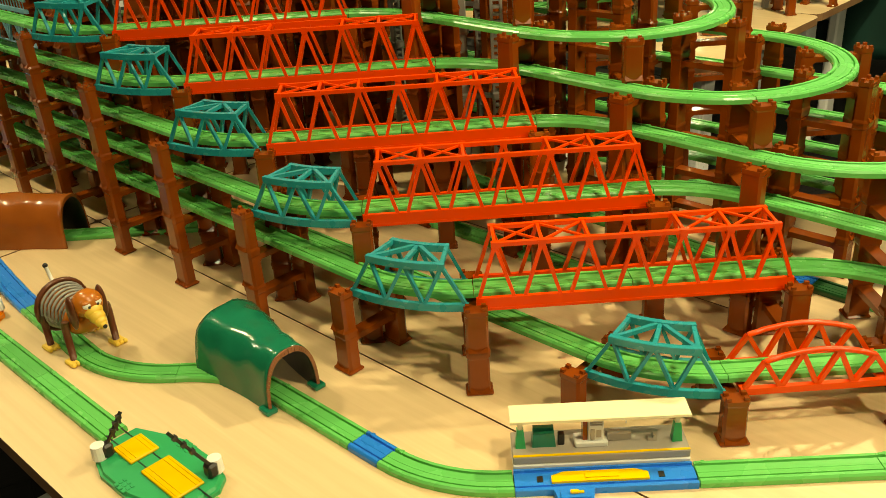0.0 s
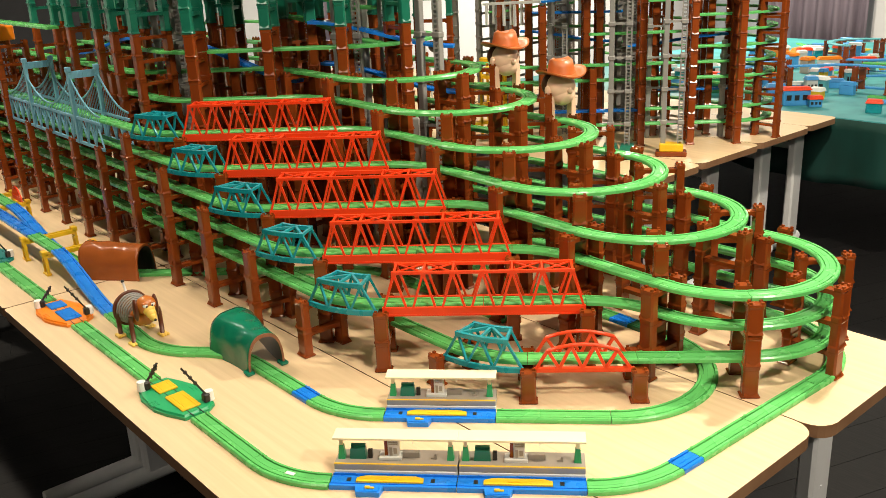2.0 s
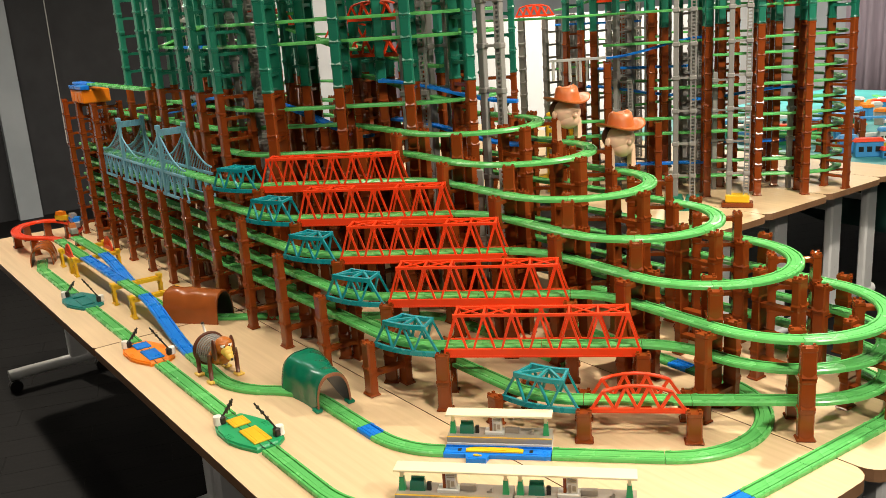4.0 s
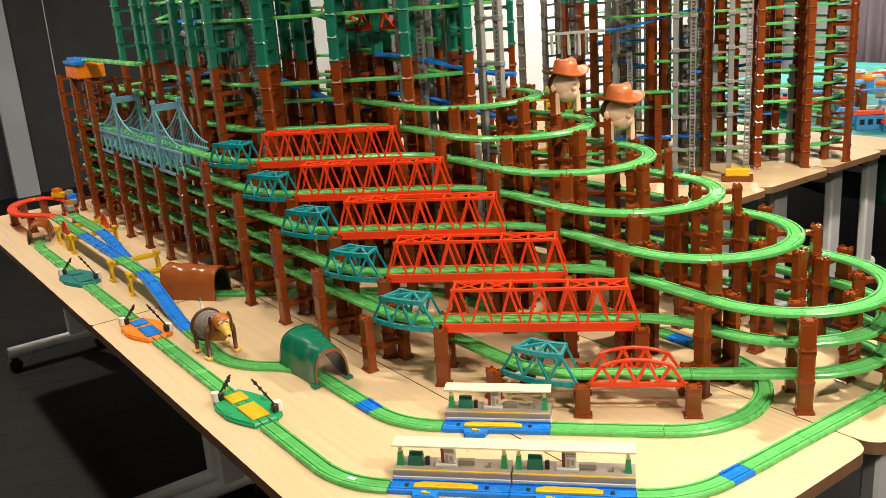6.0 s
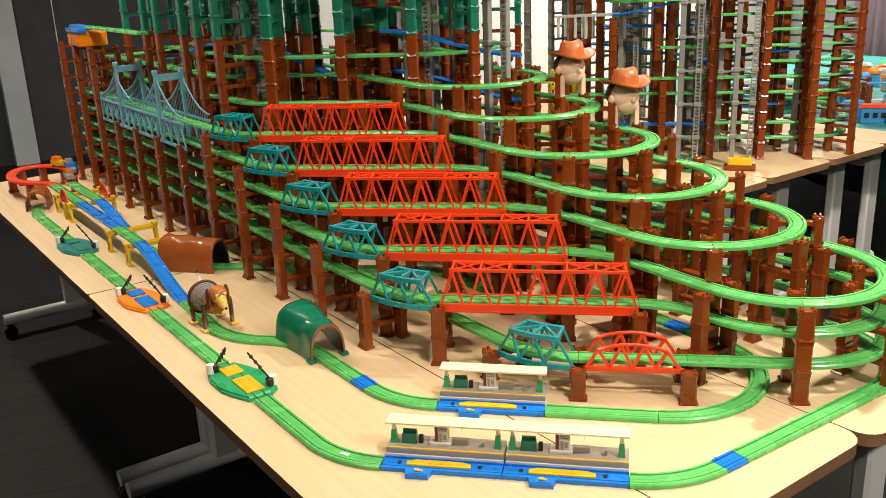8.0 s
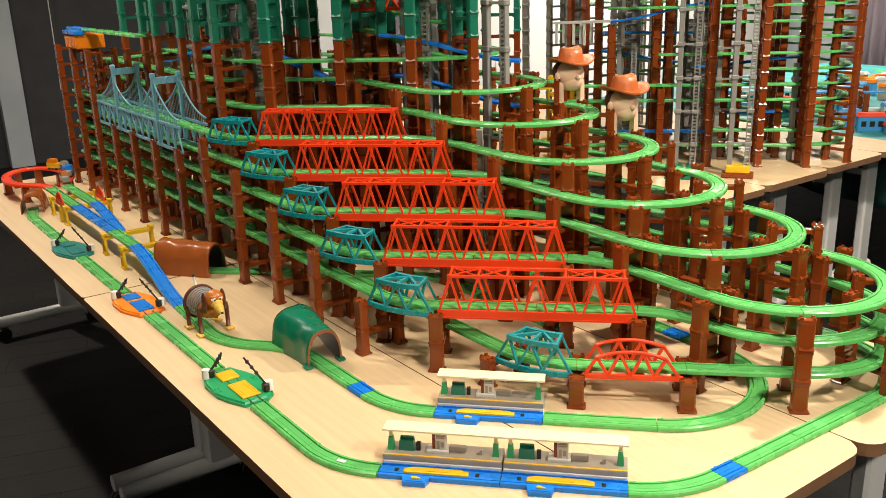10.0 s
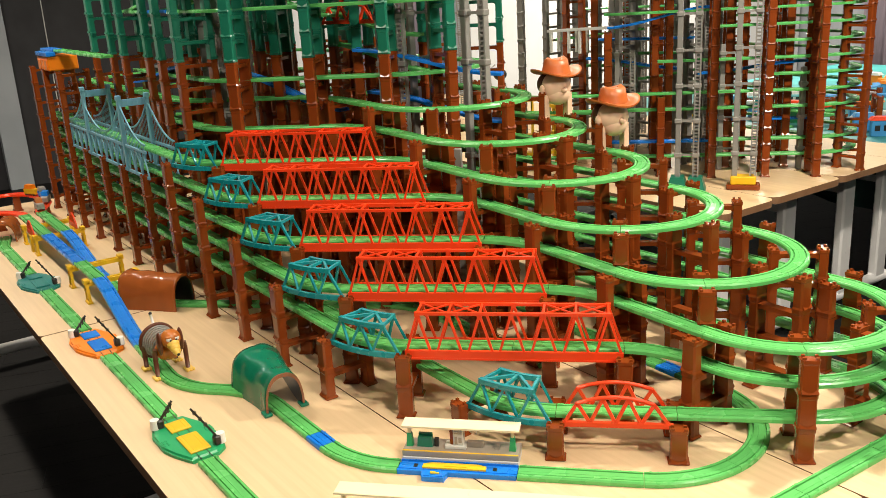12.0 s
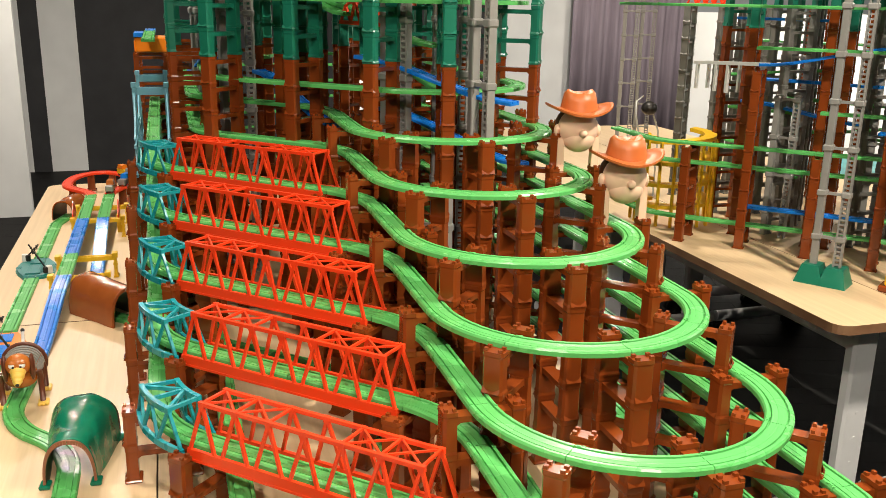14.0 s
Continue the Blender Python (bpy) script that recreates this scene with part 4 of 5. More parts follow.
def yellow_gantry(x, y0, y1):
    p = thing("yellow_gantry", "yellow plastic gantry pier carrying rails", "pier", "yellow gantry piers", pose(x, 0, TOP))
    for y in (y0, y1):
        bm = bmesh.new()
        for s in (-1, 1):
            bar(bm, (s * 0.014, y, 0), (s * 0.008, y, H - 0.006), 0.006, 0.008)
        box(bm, -0.018, y - 0.007, 0, 0.018, y + 0.007, 0.006)
        box(bm, -0.011, y - 0.006, H - 0.03, 0.011, y + 0.006, H - 0.024)
        box(bm, -0.012, y - 0.008, H - 0.008, 0.012, y + 0.008, H + 0.006, 0, 0.001)
        part("leg", bm, YELLOW, p)
    bm = bmesh.new()
    for s in (-1, 1):
        box(bm, s * 0.009 - 0.003, y0, H - 0.014, s * 0.009 + 0.003, y1, H - 0.002)
    for i in range(5):
        yy = y0 + (y1 - y0) * (i + 0.5) / 5
        box(bm, -0.009, yy - 0.002, H - 0.012, 0.009, yy + 0.002, H - 0.004)
    part("beam", bm, YELLOW, p)
    return p


for gx, gy in ((TX - 0.018, 0.72), (TX - 0.206, 0.73), (-2.41, 0.735), (-2.60, 0.74)):
    yellow_gantry(gx, YR - 0.035, gy)
for y in (YR - 0.035, YF + 0.045):
    p = thing("rail_fence", "red plastic arched side panel beside the raised rail", "fence", "red side panels", pose(-2.47, y, TOP + H))
    bm = bmesh.new()
    arc = [(-0.05 + 0.1 * i / 8, 0.012 + 0.034 * math.sin(math.pi * i / 8)) for i in range(9)]
    for a, b in zip(arc, arc[1:]):
        bar(bm, (a[0], 0, a[1]), (b[0], 0, b[1]), 0.004, 0.006)
    box(bm, -0.052, -0.002, -0.004, 0.052, 0.002, 0.012)
    part("arch", bm, RED, p)
    bm = bmesh.new()
    box(bm, -0.012, -0.008, -H, 0.012, 0.008, -0.004, 0, 0.001)
    part("foot", bm, YELLOW, p, "yellow plastic foot")
    for i in range(1, 8):
        bm = bmesh.new()
        box(bm, arc[i][0] - 0.002, -0.0015, 0.01, arc[i][0] + 0.002, 0.0015, arc[i][1])
        part("bar", bm, RED, p)

# small parked toy train at the loop
for i, (cx_, cy_, ch, mat, roof) in enumerate(((RX - 0.035, YF + 0.004, -4, SMOKE, DOGBROWN), (RX - 0.15, YM + 0.108, -22, SMOKE, BLUE), (RX - 0.25, YM + 0.12, 0, BLUE, SMOKE), (RX - 0.345, YM + 0.098, 28, YELLOW, ORANGE))):
    t = thing("toy_train_car", "small toy train car standing on the red loop rail", "toy train", "toy train cars", pose(cx_, cy_, GZ + H + 0.0095, 0, 0, ch))
    bm = bmesh.new()
    box(bm, -0.035, -0.014, 0.006, 0.035, 0.014, 0.028, 0, 0.002)
    part("body", bm, mat, t)
    bm = bmesh.new()
    prism(bm, [(-0.03, -0.013), (0.012, -0.013), (0.012, 0.013), (-0.03, 0.013)], 0.028, 0.044, 0, 0.85)
    part("cab", bm, roof, t)
    for u in (-0.022, 0.022):
        for s in (-1, 1):
            bm = bmesh.new()
            v = bmesh.ops.create_cone(bm, cap_ends=True, segments=12, radius1=0.008, radius2=0.008, depth=0.004)["verts"]
            bmesh.ops.transform(bm, matrix=Matrix.Translation((u, s * 0.011, 0.008)) @ Matrix.Rotation(radians(90), 4, "X"), verts=v)
            part("wheel", bm, BLACK, t)


# ---------------------------------------------------------------- toy dog with a spring body (one plain mesh)
def toy_dog(x, y, heading):
    bm = bmesh.new()
    turn = [k * math.tau / 24 for k in range(24)]
    for i in range(7):
        u, rr = -0.040 + 0.0085 * i, 0.037 - 0.0016 * i
        tube(bm, [(u + 0.002 * math.sin(a), rr * math.cos(a), 0.063 + rr * math.sin(a)) for a in turn], 0.0022, 6, 1, True)
    tube(bm, [(-0.047, 0.041 * math.cos(a), 0.062 + 0.041 * math.sin(a)) for a in turn], 0.0042, 8, 2, True)
    ball(bm, (-0.050, 0, 0.062), 0.038, 0, 0.28, 1, 1, 18)
    ball(bm, (0.022, 0, 0.062), 0.027, 0, 0.95, 1.2, 0.95, 18)
    ball(bm, (0.045, 0, 0.094), 0.0225, 0, 0.95, 1.05, 1.0, 18)
    for rr, px, pz in ((0.0150, 0.058, 0.0855), (0.0125, 0.067, 0.0785), (0.0095, 0.075, 0.0725), (0.0066, 0.080, 0.0690)):
        ball(bm, (px, 0, pz), rr, 3, 0.9, 1.0, 0.92)
    ball(bm, (0.0855, 0, 0.0675), 0.0034, 4)
    for s in (-1, 1):
        ball(bm, (0.041, s * 0.0245, 0.086), 0.0165, 2, 0.72, 0.36, 1.7, 16)
        ball(bm, (0.0615, s * 0.0078, 0.0985), 0.0070, 5, 0.6, 1.05, 0.9)
        ball(bm, (0.0655, s * 0.0068, 0.0965), 0.0024, 4, 0.6, 1, 1)
        ball(bm, (0.0600, s * 0.0080, 0.1030), 0.0072, 0, 0.75, 1.1, 0.5)
        for lx, top in ((-0.043, 0.060), (0.030, 0.072)):
            tube(bm, [(lx, s * 0.034, top), (lx, s * 0.036, top - 0.012), (lx, s * 0.036, 0.006)], [0.0062, 0.0058, 0.0054], 10, 2)
            box(bm, lx - 0.011, s * 0.037 - 0.0105, 0.0, lx + 0.013, s * 0.037 + 0.0105, 0.0070, 3, 0.002)
            for toe in (-0.0068, 0.0, 0.0068):
                ball(bm, (lx + 0.013, s * 0.037 + toe, 0.0044), 0.0040, 3)
    tube(bm, [(-0.056, 0, 0.094), (-0.070, 0, 0.122)], 0.0032, 8, 5)
    ball(bm, (-0.0705, 0, 0.1235), 0.0042, 4)
    d = part("toy_dog", bm, (DOGBROWN, SMOKE, DOGEAR, DOGYEL, BLACK, WHITE), at=pose(x, y, TOP, 0, 0, heading))
    return tagged(d, "brown toy dog with grey spring body straddling the rail", "toy figure")


toy_dog(-1.120, 0.590, 2)


# ---------------------------------------------------------------- hat-wearing doll arches (each one plain mesh)
def doll_arch(x, y, z, heading):
    bm = bmesh.new()
    for s in (-1, 1):
        prism(bm, [(-0.011, s * 0.038 - 0.008), (0.011, s * 0.038 - 0.008), (0.011, s * 0.038 + 0.008), (-0.011, s * 0.038 + 0.008)], 0.0, 0.085, 0, 0.85)
    ball(bm, (0, 0, 0.103), 0.043, 0, 0.86, 1.0, 1.0, 22)
    ball(bm, (0.006, 0, 0.084), 0.036, 0, 0.88, 0.98, 0.85, 18)
    ball(bm, (0.038, 0, 0.097), 0.0085, 0, 1.1, 1, 1)
    for s in (-1, 1):
        ball(bm, (-0.004, s * 0.044, 0.098), 0.0125, 0, 0.8, 0.55, 1.1)
    ball(bm, (-0.029, 0, 0.110), 0.039, 1, 0.62, 1.08, 0.9, 20)
    # brim: a wide oval, turned up at the sides
    rings = []
    for rr, dz in ((0.03, 0.145), (0.05, 0.142), (0.066, 0.1415), (0.072, 0.144)):
        row = []
        for k in range(32):
            a = k * math.tau / 32
            lift = 0.014 * (rr / 0.072) ** 2 * abs(math.sin(a)) ** 2
            row.append(bm.verts.new((rr * 0.92 * math.cos(a), rr * 1.0 * math.sin(a), dz + lift - 0.006 * math.cos(a) ** 2 * (rr / 0.072))))
        rings.append(row)
    low = [[bm.verts.new(v.co + Vector((0, 0, -0.004))) for v in row] for row in rings]
    for rows, flip in ((rings, False), (low, True)):
        for a, b in zip(rows, rows[1:]):
            for k in range(32):
                q = (a[k], b[k], b[(k + 1) % 32], a[(k + 1) % 32])
                f = bm.faces.new(tuple(reversed(q)) if flip else q)
                f.material_index, f.smooth = 2, True
    for k in range(32):
        f = bm.faces.new((rings[-1][k], low[-1][k], low[-1][(k + 1) % 32], rings[-1][(k + 1) % 32]))
        f.material_index = 2
        f = bm.faces.new((rings[0][(k + 1) % 32], low[0][(k + 1) % 32], low[0][k], rings[0][k]))
        f.material_index = 2
    prev = None
    for zz, rx, ry in ((0.140, 0.038, 0.041), (0.160, 0.034, 0.037), (0.178, 0.030, 0.033), (0.186, 0.024, 0.026), (0.182, 0.010, 0.016)):
        row = []
        for k in range(32):
            a = k * math.tau / 32
            dent = -0.008 * abs(math.cos(a)) * (1 if zz > 0.18 else 0)
            row.append(bm.verts.new((rx * math.cos(a), ry * math.sin(a), zz + dent)))
        if prev:
            for k in range(32):
                f = bm.faces.new((prev[k], prev[(k + 1) % 32], row[(k + 1) % 32], row[k]))
                f.material_index, f.smooth = 2, True
        prev = row
    bm.faces.new(prev).material_index = 2
    d = part("doll_arch", bm, (SKIN, HAIR, HAT), at=pose(x, y, z, 0, 0, heading))
    return tagged(d, "doll head in a brown wide-brimmed hat straddling the rail", "toy figure", "doll heads over the upper loops")


doll_arch(-0.80, YB + 0.014, 1.070, -8)
doll_arch(-1.012, YB + 0.012, 1.135, -8)

# ---------------------------------------------------------------- second table group and its railway
T2 = pose(-1.05, 2.525, 0)
for r_, (ya, yb) in enumerate(((0.0, 0.322), (0.325, 0.772), (0.775, 1.222), (1.225, 1.505))):
    folding_table(-1.8, -0.012 * r_, ya, yb, T2)
    folding_table(-3.61, -1.805, ya, yb, T2)
G2 = "piers of the second railway"
# front row along the diagonal, then round the end loop
for x, y, h, n in ((-1.948, 2.614, 40, 5), (-1.817, 2.76, 45, 9), (-1.659, 2.903, 45, 5), (-1.484, 3.012, 45, 20), (-1.335, 3.159, 45, 20), (-1.196, 3.288, 50, 20), (-1.139, 3.457, 90, 20), (-1.213, 3.577, 130, 20), (-1.411, 3.612, 0, 18), (-1.612, 3.604, 0, 20), (-1.813, 3.596, 0, 19)):
    build_pier(x, y, n, h, green_from=11, group=G2)
# brown columns one row in
for x, y, h, n in ((-1.989, 2.855, 45, 20), (-1.742, 3.044, 45, 20), (-1.569, 3.213, 45, 18), (-1.397, 3.374, 45, 20), (-2.177, 2.916, 0, 15), (-1.301, 3.463, 20, 18)):
    build_pier(x, y, n, h, green_from=11, group=G2)
# grey columns filling the middle and the far side
rg = random.Random(11)
for jy in range(5):
    for ix in range(8):
        x, y = -2.64 + 0.175 * ix + 0.05 * (jy % 2), 3.0 + 0.16 * jy
        if y - x < 4.75 or x > -1.36 or (ix + 2 * jy) % 5 in (1, 3):
            continue
        build_pier(x + rg.uniform(-0.02, 0.02), y, 12 if x < -2.25 else rg.choice((13, 15, 16, 18)), rg.choice((0, 0, 90, 45)), green_from=12, group=G2, low="grey" if rg.random() < 0.72 else "brown")
for x, y, h, top, bm_ in ((-1.385, 2.745, 35, 2.1, DKGREEN), (-1.24, 2.903, 35, 2.1, YELLOW), (-2.051, 3.075, 40, 1.5, None), (-1.698, 3.191, 45, 1.3, None), (-1.536, 3.496, 45, 1.9, None), (-2.405, 3.589, 10, 2.0, None), (-3.893, 3.41, 60, 2.5, None), (-3.993, 3.576, 60, 2.5, None), (-1.5, 3.148, 45, 1.22, None), (-1.27, 3.362, 60, 1.12, None), (-1.894, 2.945, 30, 1.2, None)):
    grey_lift(x, y, h, top, bm_)


def second_ring(n, skip=0, back=3):
    """A ring of the second railway on n blocks; its first straights may be left out."""
    q = Run(-2.139 - L, 2.537, TOP + n * H + 0.002, 0, "rails of the second railway")
    q.lay("straight", show=skip == 0).lay("left", show=skip == 0)
    for i_ in range(4):
        q.lay("straight", LD, show=i_ >= skip)
    q.lay("straight", 0.178).many("lll")
    for i_ in range(back):
        q.lay("straight")
    return q


for n, skip, back in ((1, 0, 3), (2, 3, 2), (4, 0, 4), (5, 0, 3), (6, 4, 1), (7, 2, 3), (8, 4, 1), (9, 3, 3), (10, 1, 4), (12, 0, 3), (14, 2, 3), (16, 0, 3)):
    second_ring(n, skip, back)
# inner rails, level and sloping
for x, y, n, h, rise, mat in ((-2.333, 2.91, 3, 20, 0.0, None), (-2.415, 3.077, 6, 25, 0.0, None), (-2.417, 3.034, 8, 20, 0.04, None), (-2.365, 3.164, 10, 30, 0.0, None), (-2.141, 3.088, 7, 30, 0.0, None), (-2.552, 3.071, 4, 0, 0.0, None), (-2.134, 3.216, 5, 35, 0.05, None), (-2.33, 2.952, 12.4, 22, 0.09, None),
                              (-1.822, 2.751, 2, 44, 0.0, BLUE), (-1.857, 2.784, 9.15, 40, 0.07, BLUE), (-2.059, 2.921, 8.2, 30, 0.0, BLUE), (-2.374, 2.993, 11.3, 20, 0.0, BLUE), (-2.061, 2.878, 7, 35, -0.05, BLUE), (-1.639, 3.108, 6, 40, 0.04, BLUE), (-1.591, 3.153, 3, 42, 0.0, BLUE)):
    q = Run(x, y, TOP + n * H + 0.002, h, "rails of the second railway")
    q.lay("straight", 2 * L, rise=rise, mat=mat, label="plastic toy rail in the second railway")
for x, y, z, h in ((-2.717, 3.039, 1.50, 15), (-1.614, 3.067, 1.57, 45), (-1.34, 3.078, 1.55, 40), (-1.488, 3.37, level_z(11), 45), (-1.812, 3.272, level_z(12), 30), (-2.145, 3.003, level_z(12), 20)):
    arch_bridge(x, y, z, h)

# white overhead frame
t = thing("overhead_frame", "white plastic overhead rail frame in the second railway", "rail support", "", pose(-2.114, 2.74, 1.265, 0, 0, 6))
bm = bmesh.new()
for y in (-0.025, 0.025):
    bar(bm, (-0.02, y, 0.03), (0.30, y, 0.045), 0.008, 0.010)
for u in (0.0, 0.09, 0.18):
    bar(bm, (u, -0.025, 0.03 + u * 0.05), (u, 0.025, 0.03 + u * 0.05), 0.006, 0.008)
part("top_frame", bm, LGREY, t)
for u in (0.0, 0.10, 0.16):
    bm = bmesh.new()
    for y in (-0.025, 0.025):
        bar(bm, (u, y, -0.06), (u, y, 0.032), 0.010, 0.010)
    part("hanger", bm, LGREY, t)

# black ball on a bent wire
bt = thing("wire_stand", "black ball on a bent pale wire stand", "toy", "", pose(-2.593, 2.814, TOP))
bm = bmesh.new()
tube(bm, [(0, -0.03, 0.0), (0, -0.035, 0.25), (0, -0.06, 0.35), (0, -0.062, 0.405), (0, -0.03, 0.425)], 0.004, 8)
tube(bm, [(0, 0.012, 0.37), (0, 0.05, 0.28), (0, 0.05, 0.0)], 0.004, 8)
part("wire", bm, LGREY, bt)
bm = bmesh.new()
ball(bm, (0, 0, 0.375), 0.032, 0, 1, 1.05, 0.9, 18)
part("ball", bm, BLACK, bt, "black plastic ball")

# yellow spiral guard
t = thing("spiral_guard", "yellow plastic latticed spiral guard beside the second railway", "toy fence", "", pose(-2.215, 2.718, TOP))
for zz in (0.05, 0.13, 0.21, 0.29):
    bm = bmesh.new()
    st = [(0.125 * math.cos(a), 0.125 * math.sin(a), zz + 0.0012 * i, math.degrees(a) + 90) for i, a in enumerate([radians(-170 + 10 * i) for i in range(30)])]
    sweep(bm, st, ((-0.022, 0), (-0.022, 0.014), (0.022, 0.014), (0.022, 0)))
    part("spiral_rail", bm, YELLOW, t)
for i in range(15):
    a = radians(-170 + 20 * i)
    bm = bmesh.new()
    bar(bm, (0.15 * math.cos(a), 0.15 * math.sin(a), 0), (0.15 * math.cos(a), 0.15 * math.sin(a), 0.31), 0.009, 0.009)
    part("upright", bm, YELLOW, t)

# ---------------------------------------------------------------- third table with a green cloth
T3X0, T3X1, T3Y0, T3Y1 = -3.3, 3.2, 4.06, 7.0
t3 = thing("cloth_table", "long display table under a dark green cloth", "table", "", pose(0, 0, 0))
bm = bmesh.new()
box(bm, T3X0, T3Y0, 0.66, T3X1, T3Y1, 0.69, 0, 0.004)
part("cloth_top", bm, SEA, t3, "aqua table covering")
bm = bmesh.new()
prev = None
nn = 220
for i in range(nn + 1):
    u = T3X0 + (T3X1 - T3X0) * i / nn
    col = []
    for j in range(7):
        f = j / 6
        amp = 0.035 * f
        col.append(bm.verts.new((u + 0.01 * math.sin(i * 0.9) * f, T3Y0 - 0.004 - amp * (0.6 + 0.5 * math.sin(i * 0.55) + 0.3 * math.sin(i * 0.23 + 1)), 0.686 - (0.29 + 0.03 * math.sin(i * 0.11)) * f)))
    if prev:
        for j in range(6):
            bm.faces.new((prev[j], prev[j + 1], col[j + 1], col[j])).smooth = True
    prev = col
sk = part("cloth_skirt", bm, CLOTH, t3, "hanging folds of dark green cloth")
sm = sk.modifiers.new("thickness", "SOLIDIFY")
sm.thickness = 0.003
rng = random.Random(4)
TZ = 0.69
AQUA = plastic("pale_aqua_plastic", (0.10, 0.38, 0.42), 0.4, 0.1)
SKYB = plastic("sky_blue_plastic", (0.05, 0.30, 0.65), 0.35, 0.1)
for i in range(64):
    x, y = rng.uniform(-2.6, 0.5), rng.uniform(4.25, 6.3)
    q = Run(x, y, TZ + rng.choice((0, 0, 0.066, 0.13)), rng.choice((0, 0, 45, 90, -45, 180)), "rails of the far railway")
    m_ = rng.choice((None, SKYB, SKYB, AQUA, AQUA, YELLOW))
    for c in rng.choice(("ssl", "lls", "srs", "sss", "llll")):
        q.lay({"s": "straight", "l": "left", "r": "right"}[c], mat=m_, label="" if m_ is None else "coloured plastic toy rail of a far railway")
    if q.z > TZ + 0.03:
        for x_, y_, z_, h_ in q.joints[::2]:
            build_pier(x_, y_, max(1, round((z_ - TZ) / H)), h_, TZ, group="piers of the far railway")
for i in range(190):
    x, y = rng.uniform(-2.6, 0.6), rng.uniform(4.2, 6.5)
    m_ = rng.choice((SKYB, AQUA, TEAL, SKYB, YELLOW, ORANGE, GREY, LGREY, LGREY, BASEGREEN, AQUA, SKYB))
    b_ = thing("toy_building", "small colourful toy building on the green cloth", "toy building", "toy buildings of the far railway", pose(x, y, TZ, 0, 0, rng.choice((0, 45, 90, 20))))
    w_, d_, h_ = rng.uniform(0.05, 0.15), rng.uniform(0.03, 0.06), rng.uniform(0.025, 0.085)
    bm = bmesh.new()
    box(bm, -w_ / 2, -d_ / 2, 0, w_ / 2, d_ / 2, h_, 0, 0.003)
    part("body", bm, m_, b_)
    bm = bmesh.new()
    prism(bm, [(-w_ * 0.56, -d_ * 0.6), (w_ * 0.56, -d_ * 0.6), (w_ * 0.56, d_ * 0.6), (-w_ * 0.56, d_ * 0.6)], h_ + 0.0005, h_ + 0.018, 0, 0.8)
    part("roof", bm, rng.choice((LGREY, RED, SKYB, ORANGE, WHITE)), b_)
    if i % 3:
        continue
    bm = bmesh.new()
    for j in range(3):
        u = -w_ * 0.3 + j * w_ * 0.3
        box(bm, u - w_ * 0.09, -d_ / 2 - 0.001, h_ * 0.35, u + w_ * 0.09, -d_ / 2 + 0.001, h_ * 0.7)
    part("window_band", bm, BLACK, b_)


# ---------------------------------------------------------------- curtains
def curtain(x0, y0, x1, y1, z0, z1, label):
    d = Vector((x1 - x0, y1 - y0, 0))
    ln = d.length
    d.normalize()
    nrm = Vector((-d.y, d.x, 0))
    bm = bmesh.new()
    prev = None
    n = int(ln / 0.02)
    for i in range(n + 1):
        s = ln * i / n
        o = 0.035 * math.sin(s * 38) + 0.012 * math.sin(s * 17 + 1)
        p = Vector((x0, y0, 0)) + d * s + nrm * o
        row = [bm.verts.new((p.x, p.y, z)) for z in (z0, (z0 + z1) / 2, z1)]
        if prev:
            for j in range(2):
                bm.faces.new((prev[j], row[j], row[j + 1], prev[j + 1])).smooth = True
        prev = row
    c = part("curtain", bm, CURTAIN)
    sm = c.modifiers.new("thickness", "SOLIDIFY")
    sm.thickness = 0.004
    return tagged(c, label, "curtain", "floor-length curtains")


curtain(-7.40, 4.70, -7.40, 5.93, 0.02, 2.7, "mauve-grey floor-length curtain in deep folds")
curtain(-4.42, 9.2, -3.3, 9.2, 0.02, 2.7, "mauve-grey floor-length curtain in deep folds")

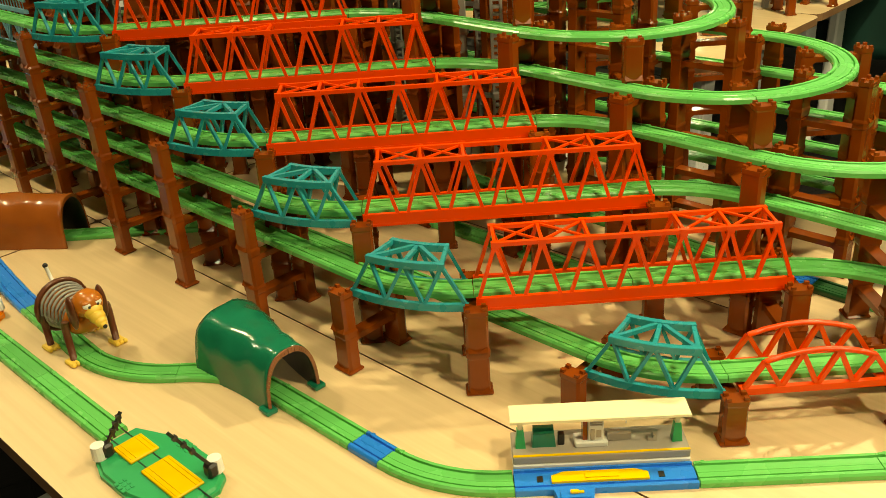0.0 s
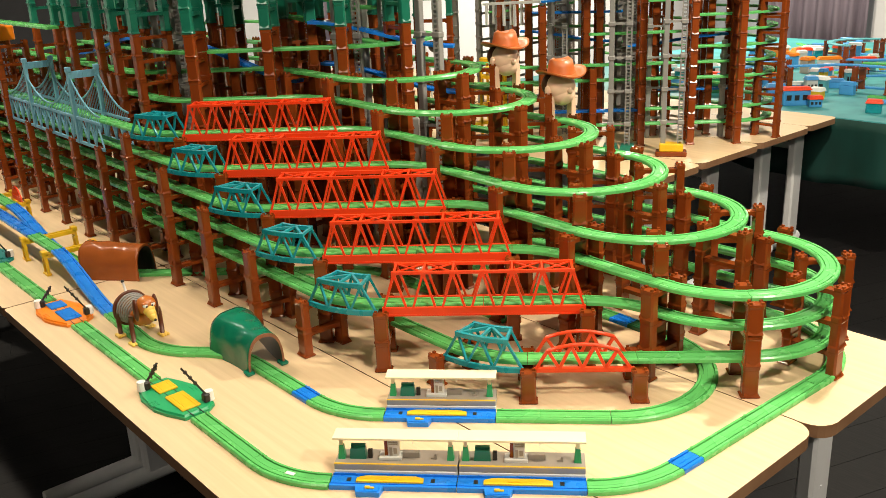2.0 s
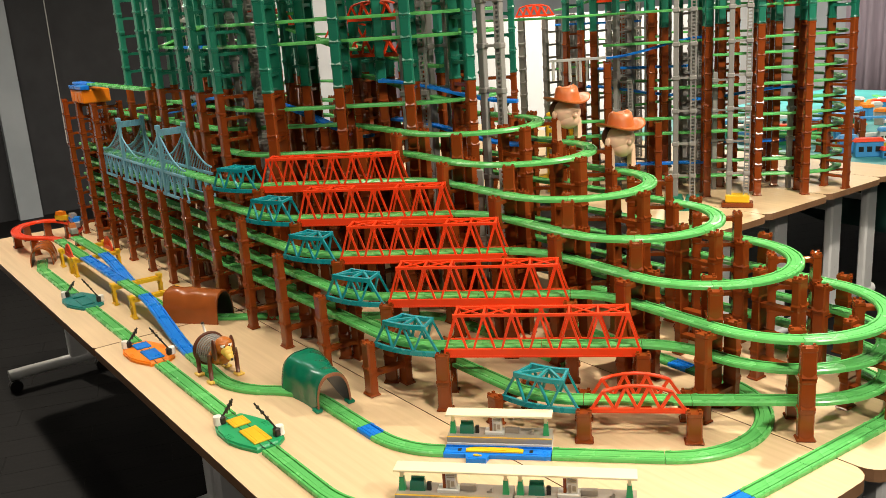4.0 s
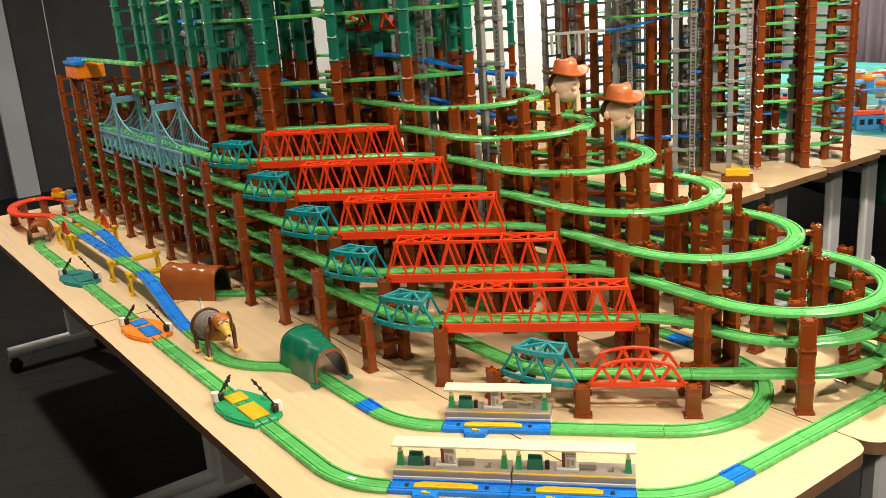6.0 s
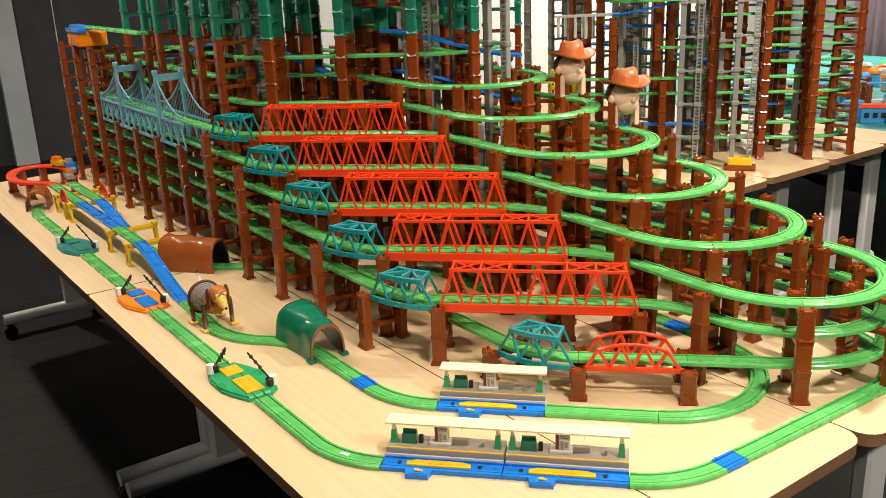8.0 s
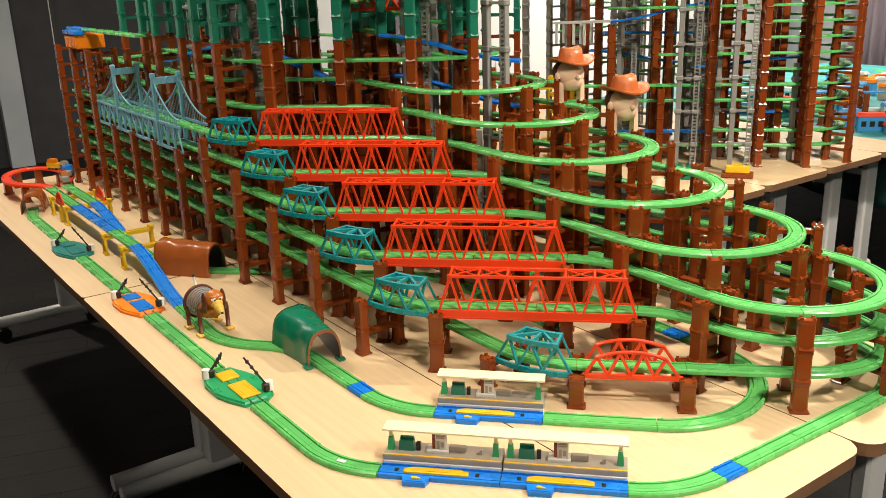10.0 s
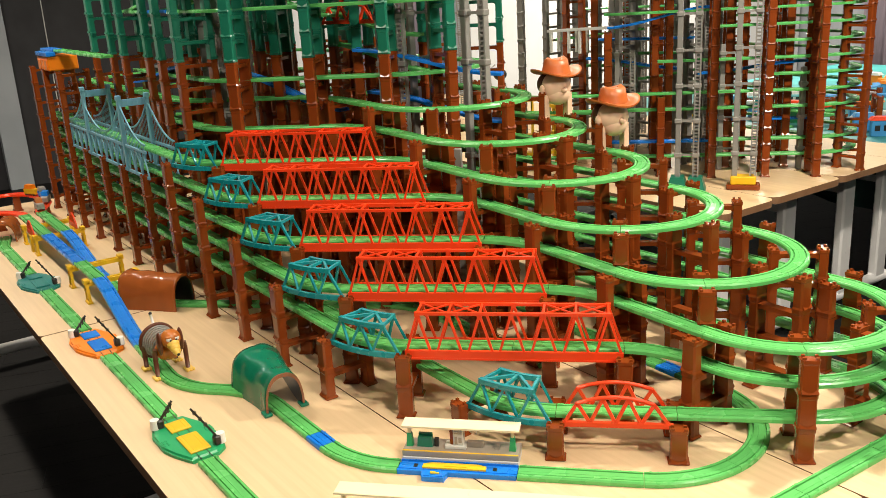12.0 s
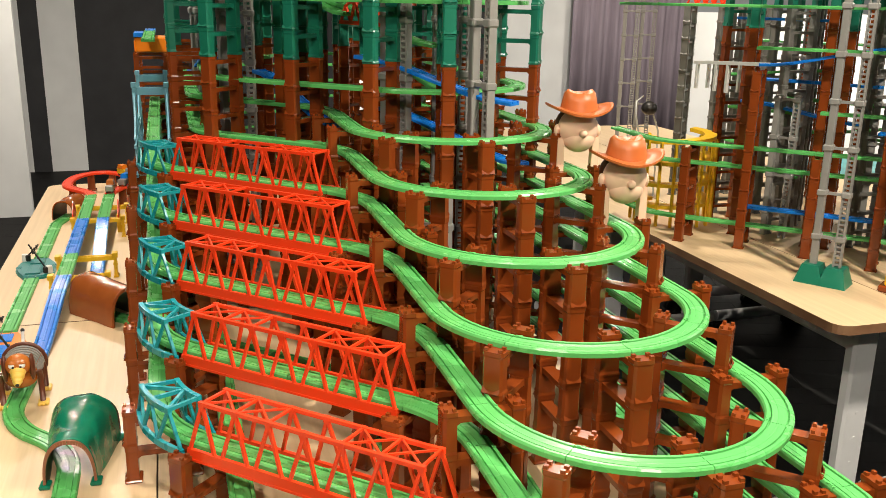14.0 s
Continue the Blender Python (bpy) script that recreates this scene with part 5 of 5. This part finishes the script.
# thin cord hanging in front of the charcoal wall
cord_bm = bmesh.new()
tube(cord_bm, [(-7.35, 1.79, CEIL), (-7.35, 1.80, 1.9), (-7.35, 1.79, 0.62)], 0.004, 6)
tagged(part("hanging_cord", cord_bm, LGREY), "thin pale cord hanging from the ceiling", "cord")

# white sticker on the outer curved rail
st_bm = bmesh.new()
box(st_bm, -0.009, -0.004, 0.0, 0.009, 0.004, 0.0006)
tagged(part("sticker", st_bm, WHITE, at=pose(-0.343, 0.5185, TOP + 0.0094, 0, 0, 23)), "small white paper sticker on a green rail", "sticker")

# far rails, joined
for group_name, laid in JOINED.items():
    for mat in sorted({me.materials[0] for me, at in laid}, key=lambda m: m.name):
        bm = bmesh.new()
        for me, at in laid:
            if me.materials[0] is mat:
                n0 = len(bm.verts)
                bm.from_mesh(me)
                bm.verts.ensure_lookup_table()
                bmesh.ops.transform(bm, matrix=at, verts=bm.verts[n0:])
        tagged(part("distant_rails", bm, mat), "many joined plastic toy rails of a distant railway", "toy rail", group_name, "stuff")


# ---------------------------------------------------------------- floor planks, laid askew to the tables
floor = bpy.data.objects["floor"]
PW, PL = 0.15, 0.92
LAY = radians(71)
ux, uy = math.cos(LAY), math.sin(LAY)
plank_bm = bmesh.new()
box(plank_bm, 0.0008, 0.0008, 0.0, PL - 0.0008, PW - 0.0008, 0.0035)
PLANK = mesh_of("plank", plank_bm, FLOORWOOD)
rest = bmesh.new()
laid = 0
for jv in range(-22, 62):
    for iu in range(-7, 11):
        u, v = iu * PL + (jv % 3) * PL / 3, jv * PW
        x, y = u * ux - v * uy, u * uy + v * ux
        if not (-7.3 < x < 3.2 and -3.8 < y < 8.0):
            continue
        if laid < 290 and -4.2 < x < 1.0 and -2.0 < y < 0.6:
            part("plank", PLANK, None, floor, at=pose(x, y, 0.0, 0, 0, 71))
            laid += 1
        else:
            box(rest, 0.0008, 0.0008, 0.0, PL - 0.0008, PW - 0.0008, 0.0035, 0, 0, pose(x, y, 0.0, 0, 0, 71))
tagged(part("far_planks", rest, FLOORWOOD, floor), "dark floor planks", kind="stuff")
